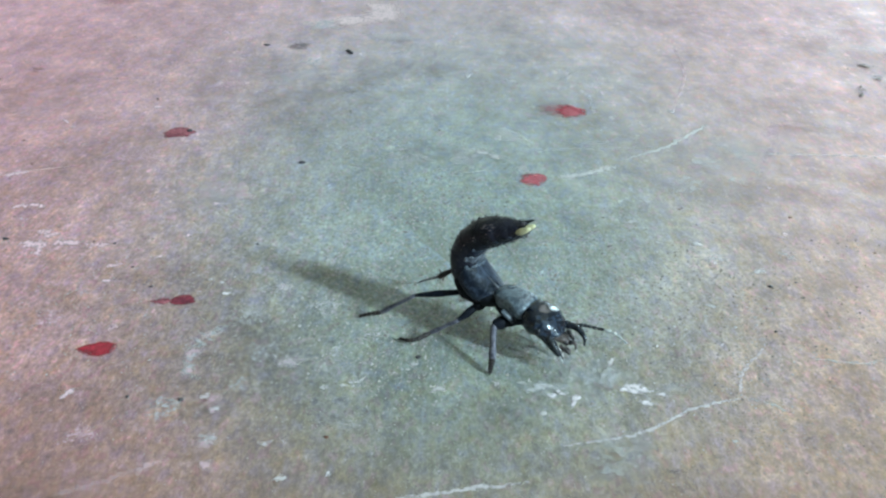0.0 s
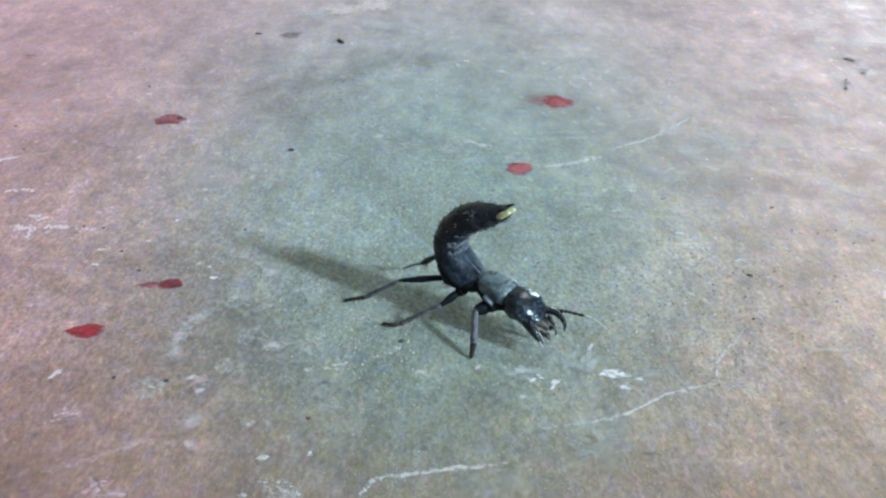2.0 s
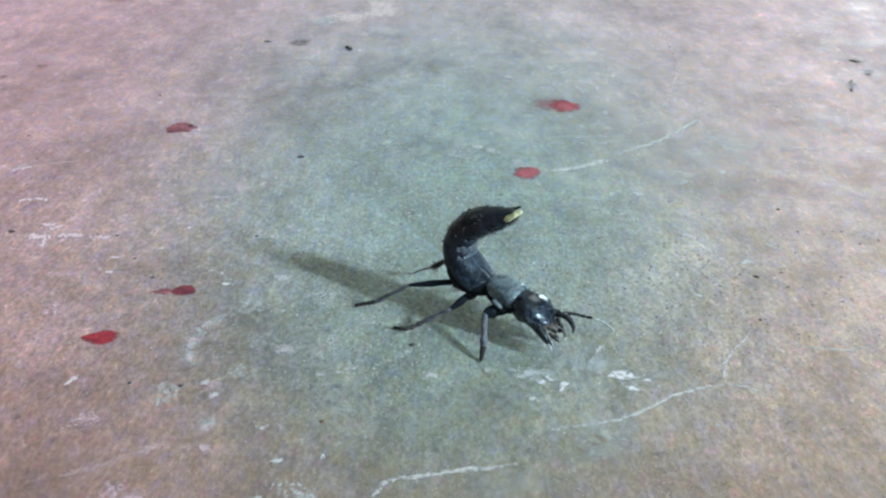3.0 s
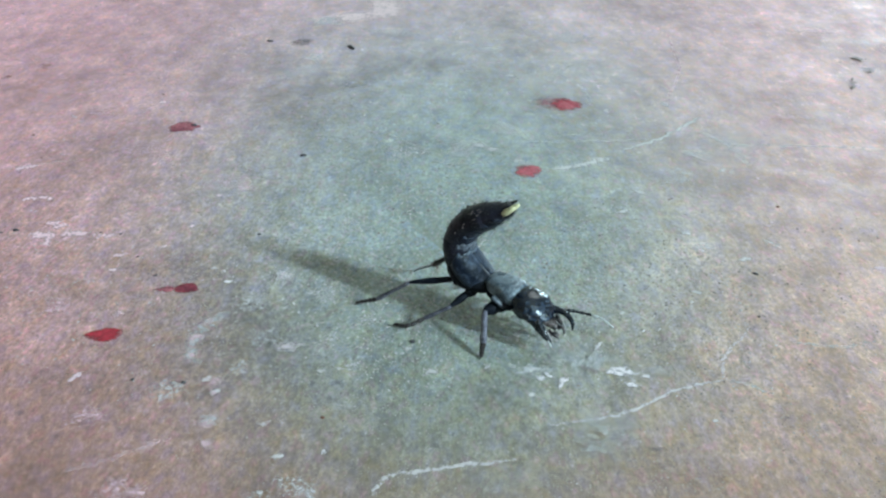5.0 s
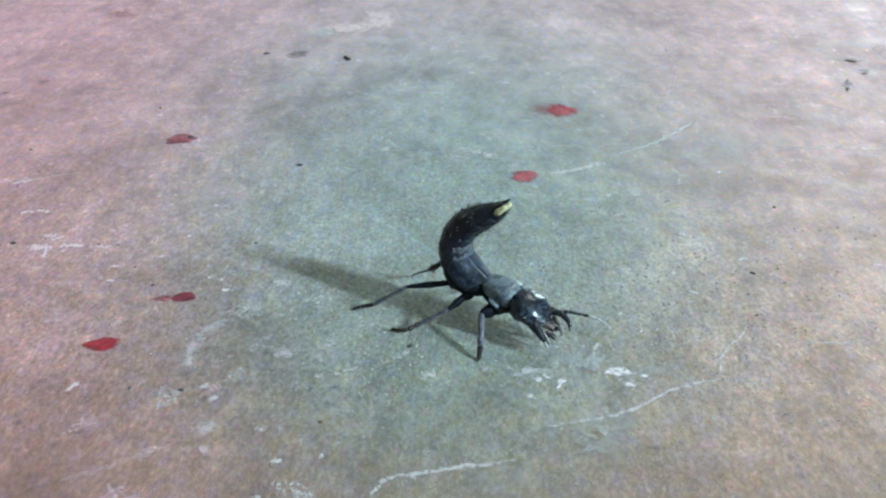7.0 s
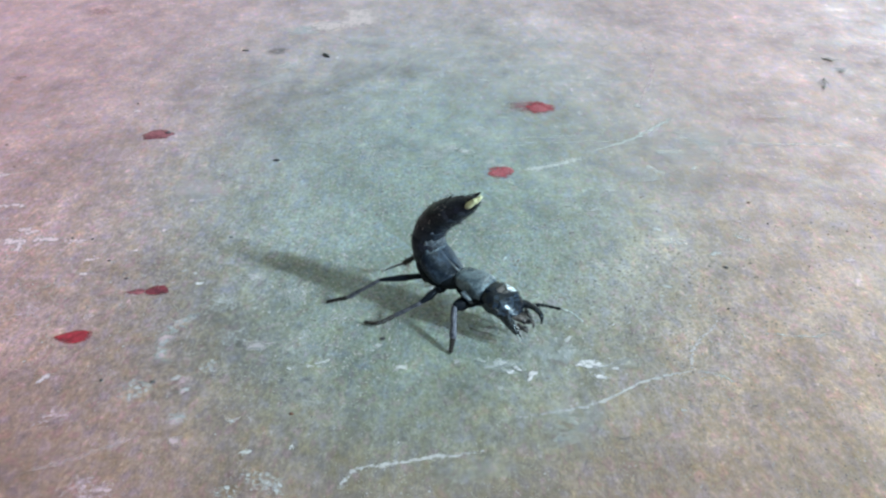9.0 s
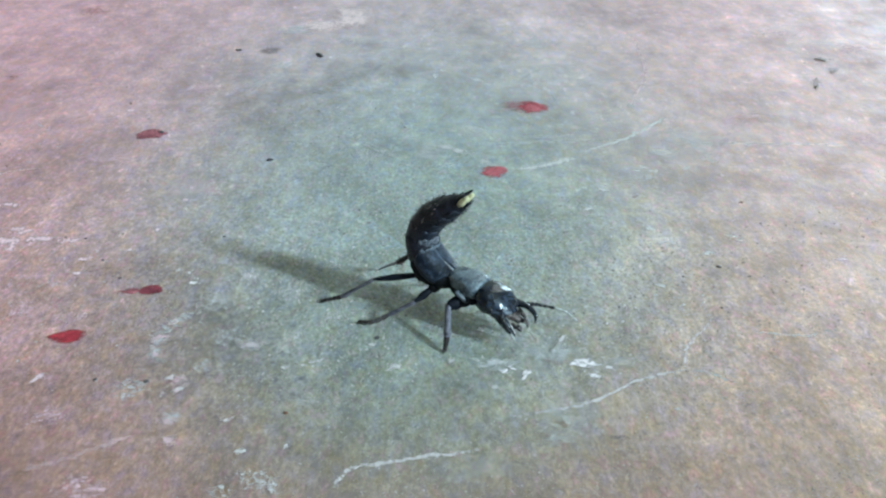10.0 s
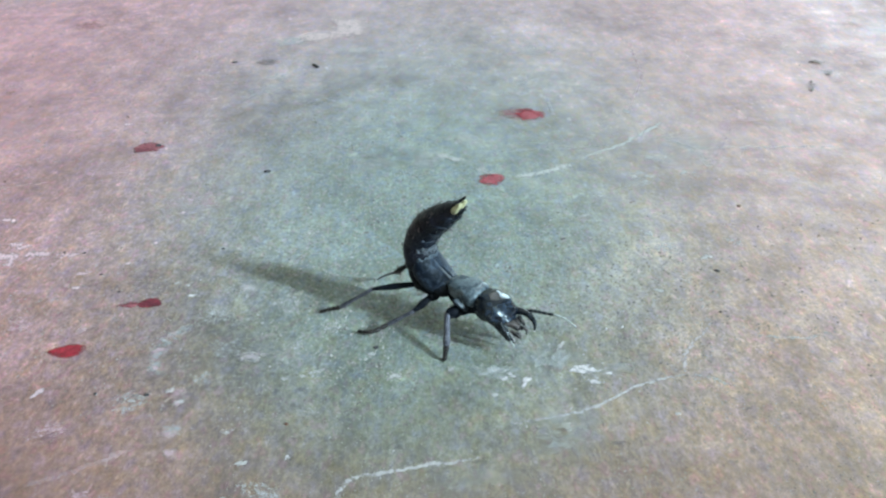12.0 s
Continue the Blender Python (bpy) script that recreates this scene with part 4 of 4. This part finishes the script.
# the abdomen: seven overlapping rings that curl up and forward over the back
SPINE = [(9.9, 0, 5.5, 1.70, 1.35), (9.35, 0, 6.7, 1.85, 1.4), (9.3, 0, 8.2, 1.8, 1.35), (10.0, 0, 9.6, 1.8, 1.35), (11.2, 0, 10.75, 1.75, 1.32),
         (12.6, 0, 11.55, 1.5, 1.1), (13.8, 0, 12.25, 1.1, 0.8), (14.8, 0, 12.9, 0.6, 0.4)]
RINGS = smooth_path(SPINE, 44)
segments, hinges = [], []
for k in range(7):
    rows = RINGS[6 * k:6 * k + 8]
    rings = []
    for i, r in enumerate(rows):
        flare = (0.97, 0.99, 1.0, 1.0, 1.01, 1.01, 1.01, 0.98)[i]
        rings.append((r[0], r[1], r[2], r[3] * flare, r[4] * flare))
    seg = part("abdomen_segment", loft(rings, 20, 0.05, flat=0.9), ABDOMEN, beetle, "brownish black bristly ring of the raised abdomen")
    hair = bmesh.new()
    for q in range(110 if k < 6 else 60):
        r = rows[random.randrange(2, 7 if k < 6 else 6)]
        nx = RINGS[min(6 * k + 8, 43)]
        t = Vector(nx[:3]) - Vector(rows[0][:3])
        t.normalize()
        up = t.cross(Vector((0, 1, 0)))
        a = random.uniform(0, math.tau)
        out = Vector((0, 1, 0)) * math.cos(a) * r[3] + up * math.sin(a) * r[4]
        bristle(hair, Vector(r[:3]) + out * 0.97, t * 1.0 + out.normalized() * random.uniform(0.25, 0.8), random.uniform(0.35, 0.8) * (1.0 if k < 5 else 0.7), 0.026)
    part("bristles", hair, HAIR, seg, "short black bristles")
    # a smooth bluish plate on the inner side, its hind edge ragged
    plate = bmesh.new()
    grid = []
    for i, r in enumerate(rows[1:8]):
        t = Vector(rows[min(i + 2, 7)][:3]) - Vector(rows[i][:3])
        t.normalize()
        up = t.cross(Vector((0, 1, 0)))
        line = []
        for j in range(13):
            a = -math.pi / 2 + (j / 12 - 0.5) * 2.1
            lift = 1.02 + 0.012 * i - 0.06 * abs(j / 12 - 0.5)
            p = Vector(r[:3]) + Vector((0, 1, 0)) * math.cos(a) * r[3] * lift + up * math.sin(a) * r[4] * lift
            if i == 6:
                p += t * (0.5 * noise.noise((j * 0.7, k * 2.0, 0)) + 0.15) - up * 0.05
            line.append(p)
        grid.append(line)
    faces = []
    for drop in (0.0, 0.07):
        faces.append([[plate.verts.new((p - (p - Vector(r[:3])).normalized() * drop) * MM) for p in line] for line, r in zip(grid, rows[1:8])])
    for i in range(6):
        for j in range(12):
            for g in faces:
                plate.faces.new((g[i][j], g[i + 1][j], g[i + 1][j + 1], g[i][j + 1]))
    for i in range(6):
        for j in (0, 12):
            plate.faces.new((faces[0][i][j], faces[0][i + 1][j], faces[1][i + 1][j], faces[1][i][j]))
    for j in range(12):
        for i in (0, 6):
            plate.faces.new((faces[0][i][j], faces[0][i][j + 1], faces[1][i][j + 1], faces[1][i][j]))
    part("plate", plate, (PLATE, NECK_PLATE, PLATE_DARK)[min(k, 2)], seg, ("bluish black plate", "grey downy plate", "black plate")[min(k, 2)])
    # short pale hairs along the outer rim, standing in for its glints
    pale = bmesh.new()
    for q in range(7 if 1 < k < 5 else 0):
        r = rows[random.randrange(2, 7)]
        t = (Vector(rows[7][:3]) - Vector(rows[4][:3])).normalized()
        up = t.cross(Vector((0, 1, 0)))
        a = math.pi / 2 + random.uniform(0.4, 1.6)
        out = Vector((0, 1, 0)) * math.cos(a) * r[3] + up * math.sin(a) * r[4]
        bristle(pale, Vector(r[:3]) + out * 1.0, t + out.normalized() * 0.2, random.uniform(0.35, 0.75), 0.04)
    if 1 < k < 5:
        part("pale_hairs", pale, PALE_HAIR, seg, "short pale hairs standing in for glints on the rim")
    if k > 2:
        fringe = bmesh.new()
        for q in range(16):
            r = rows[random.randrange(3, 6)]
            t = (Vector(rows[6][:3]) - Vector(rows[2][:3])).normalized()
            up = t.cross(Vector((0, 1, 0)))
            a = -math.pi / 2 + random.uniform(-1.2, 1.2)
            out = Vector((0, 1, 0)) * math.cos(a) * r[3] + up * math.sin(a) * r[4]
            bristle(fringe, Vector(r[:3]) + out * 0.95, t + out.normalized() * random.uniform(0.2, 0.6), random.uniform(0.5, 0.9), 0.09)
        part("fringe", fringe, HAIR, seg, "ragged black tufts")
    segments.append(seg)
    hinges.append(Vector(RINGS[6 * k][:3]) * MM)
for s in (-1, 1):
    part("scent_gland", loft(smooth_path([(14.3, s * 0.25 - 0.25, 12.3, 0.24, 0.24), (14.8, s * 0.34 - 0.25, 12.7, 0.33, 0.33), (15.6, s * 0.4 - 0.2, 13.35, 0.16, 0.16)], 8), 10), GLAND, segments[-1], "pale yellow gland at the tip")
    part("stylet", loft(smooth_path([(14.3, s * 0.45, 12.9, 0.18, 0.18), (14.8, s * 0.6 + 0.1, 13.25, 0.14, 0.14), (15.15, s * 0.65 + 0.1, 13.5, 0.05, 0.05)], 7), 8), HAIR, segments[-1], "dark bristly point at the tip")


def leg(hip, knee, shin, foot, label, stout=1.0, sag=0.0, slim=1.0, shin_material=SHIN, foot_material=TARSUS, foot_girth=1.0, tuft=0):
    """Hip and thigh, with the shin and the five-jointed foot under it."""
    hip, knee, shin, foot = (np.array(p, float) for p in (hip, knee, shin, foot))
    girth = ((0.0, 0.34, 0.38), (0.25, 0.34, 0.40), (0.55, 0.38, 0.44), (0.86, 0.27, 0.32), (1.0, 0.2, 0.22))
    rings = [(*(hip + (knee - hip) * u), a * stout * slim, b * stout * slim) for u, a, b in girth]
    thigh = part("leg", loft(smooth_path(rings, 12), 12, 0.16), LEG, beetle, label)
    out = np.array((0.0, math.copysign(0.35, hip[1]), -0.1))
    part("coxa", loft(smooth_path([(*(hip - out * 1.5), 0.5, 0.5), (*hip, 0.66 * stout ** 0.5, 0.62), (*(hip + out * 1.6), 0.4, 0.45)], 9), 12, 0.1), BLACK_MATT, thigh)
    taper = ((0.0, 0.17, 0.19), (0.25, 0.19, 0.2), (0.6, 0.18, 0.2), (0.88, 0.23, 0.25), (1.0, 0.18, 0.18))
    part("tibia", loft(smooth_path([(*(knee + (shin - knee) * u), a * stout, b * stout) for u, a, b in taper], 10), 10, 0.18), shin_material, thigh, "greyish bristly shin" if shin_material is SHIN else "dark brown bristly shin")
    bm = bmesh.new()
    for i in range(14):
        u = 0.2 + 0.8 * i / 14
        root = Vector(knee + (shin - knee) * u)
        bristle(bm, root, Vector(shin - knee).normalized() + Vector((random.uniform(-1, 1), random.uniform(-1, 1), random.uniform(-1, 1))) * 0.7, 0.45, 0.03)
    part("spines", bm, HAIR, thigh)
    bm = bmesh.new()
    for i in range(16):
        u = 0.35 + 0.65 * i / 16
        bristle(bm, Vector(hip + (knee - hip) * u), Vector(knee - hip).normalized() + Vector((random.uniform(-1, 1), random.uniform(-1, 1), random.uniform(-1, 1))) * 0.9, 0.6, 0.025)
    part("hairs", bm, HAIR, thigh, "fine dark hairs")
    if tuft:
        bm = bmesh.new()
        for i in range(tuft):
            u = random.uniform(0.75, 1.05)
            bristle(bm, Vector(knee + (shin - knee) * u), Vector(shin - knee).normalized() * 0.4 + Vector((random.uniform(-1, 1), random.uniform(-1, 1), random.uniform(-1, 1))), random.uniform(0.4, 0.75), 0.06)
        part("tuft", bm, BROWN_HAIR, thigh, "tuft of reddish brown bristles")
    bm = bmesh.new()
    pts = smooth_path([shin, (shin + foot) / 2 + np.array((0.6 * sag, -sag, 0.05)), foot], 6)
    for i in range(5):
        a, b = pts[i], pts[i + 1]
        w = (0.25 - 0.018 * i) * stout ** 0.5 * foot_girth
        loft([(*(a + (b - a) * u), w * c, w * c) for u, c in ((0.0, 0.75), (0.5, 0.95), (0.9, 1.0), (1.0, 0.8))], 8, bm=bm)
    way = (foot - shin) / np.linalg.norm(foot - shin)
    for s in (-1, 1):
        bristle(bm, Vector(foot), Vector(way) + Vector((0, 0.4 * s, -0.3)), 0.35, 0.05)
    part("tarsus", bm, foot_material, thigh, "brownish jointed foot" if foot_material is TARSUS else "greyish jointed foot")
    return thigh


leg((14.8, -0.9, 3.1), (14.0, -2.5, 2.95), (15.45, -4.75, 1.05), (15.8, -5.6, 0.2), "black front leg, foot planted on the concrete", 1.55)
leg((14.9, 1.0, 3.0), (15.2, 3.4, 3.0), (16.2, 4.6, 1.0), (16.6, 5.3, 0.2), "black front leg, foot planted on the concrete", 1.55)
leg((11.4, -0.95, 3.65), (10.4, -2.9, 2.4), (8.0, -4.0, 0.75), (5.9, -5.9, 0.25), "black middle leg stretched out sideways", 1.0, 0.8, 0.85)
leg((11.4, 0.95, 3.65), (10.4, 2.9, 2.6), (8.3, 4.2, 0.95), (6.4, 5.4, 0.2), "black middle leg stretched out sideways")
leg((9.9, -1.0, 4.4), (5.6, -3.1, 3.5), (2.2, -4.1, 0.95), (0.2, -4.9, 0.2), "black hind leg stretched out behind", slim=0.74)
leg((9.9, 1.0, 4.4), (6.6, 2.5, 4.5), (3.9, 3.0, 2.35), (0.6, 4.05, 0.2), "black hind leg stretched out behind", 1.3, slim=0.58, shin_material=TARSUS, foot_material=PALE_FOOT, foot_girth=0.6, tuft=36)


# ---- what moves: the abdomen slowly uncurls and leans aside ----
CURL = [(0.0, -1.0, 0.0), (0.5, -0.8, 0.0), (1.0, -0.75, 0.0), (1.5, -0.85, 0.0), (2.0, -0.7, 0.0), (2.5, -0.6, 0.0), (3.0, -0.5, 0.0), (5.0, -0.1, 0.0), (5.5, 0.0, 0.0),
        (6.0, 0.1, 0.05), (6.5, 0.3, 0.15), (7.0, 0.25, 0.15), (7.5, 0.2, 0.25), (9.5, 0.4, 0.5), (10.0, 0.5, 0.6), (10.5, 0.5, 0.65), (11.0, 0.75, 0.7), (11.5, 0.8, 0.85), (12.0, 0.8, 1.0)]
JOINT = {1: 1.6, 2: 1.8, 3: 2.2, 4: 2.2, 5: 1.6}      # degrees of uncurling at each joint
LEAN = 0.9                                            # degrees of sideways turn at each joint


def motions():
    for k in range(1, 7):
        rows = []
        for t, curl, lean in CURL:
            m = Matrix.Identity(4)
            for j in range(1, k + 1):
                h = hinges[j]
                m = m @ Matrix.Translation(h) @ pose(0, 0, 0, LEAN * lean, -JOINT.get(j, 0.0) * curl, -LEAN * lean) @ Matrix.Translation(-h)
            rows.append((t, m))
        walk(segments[k], rows)


motions()
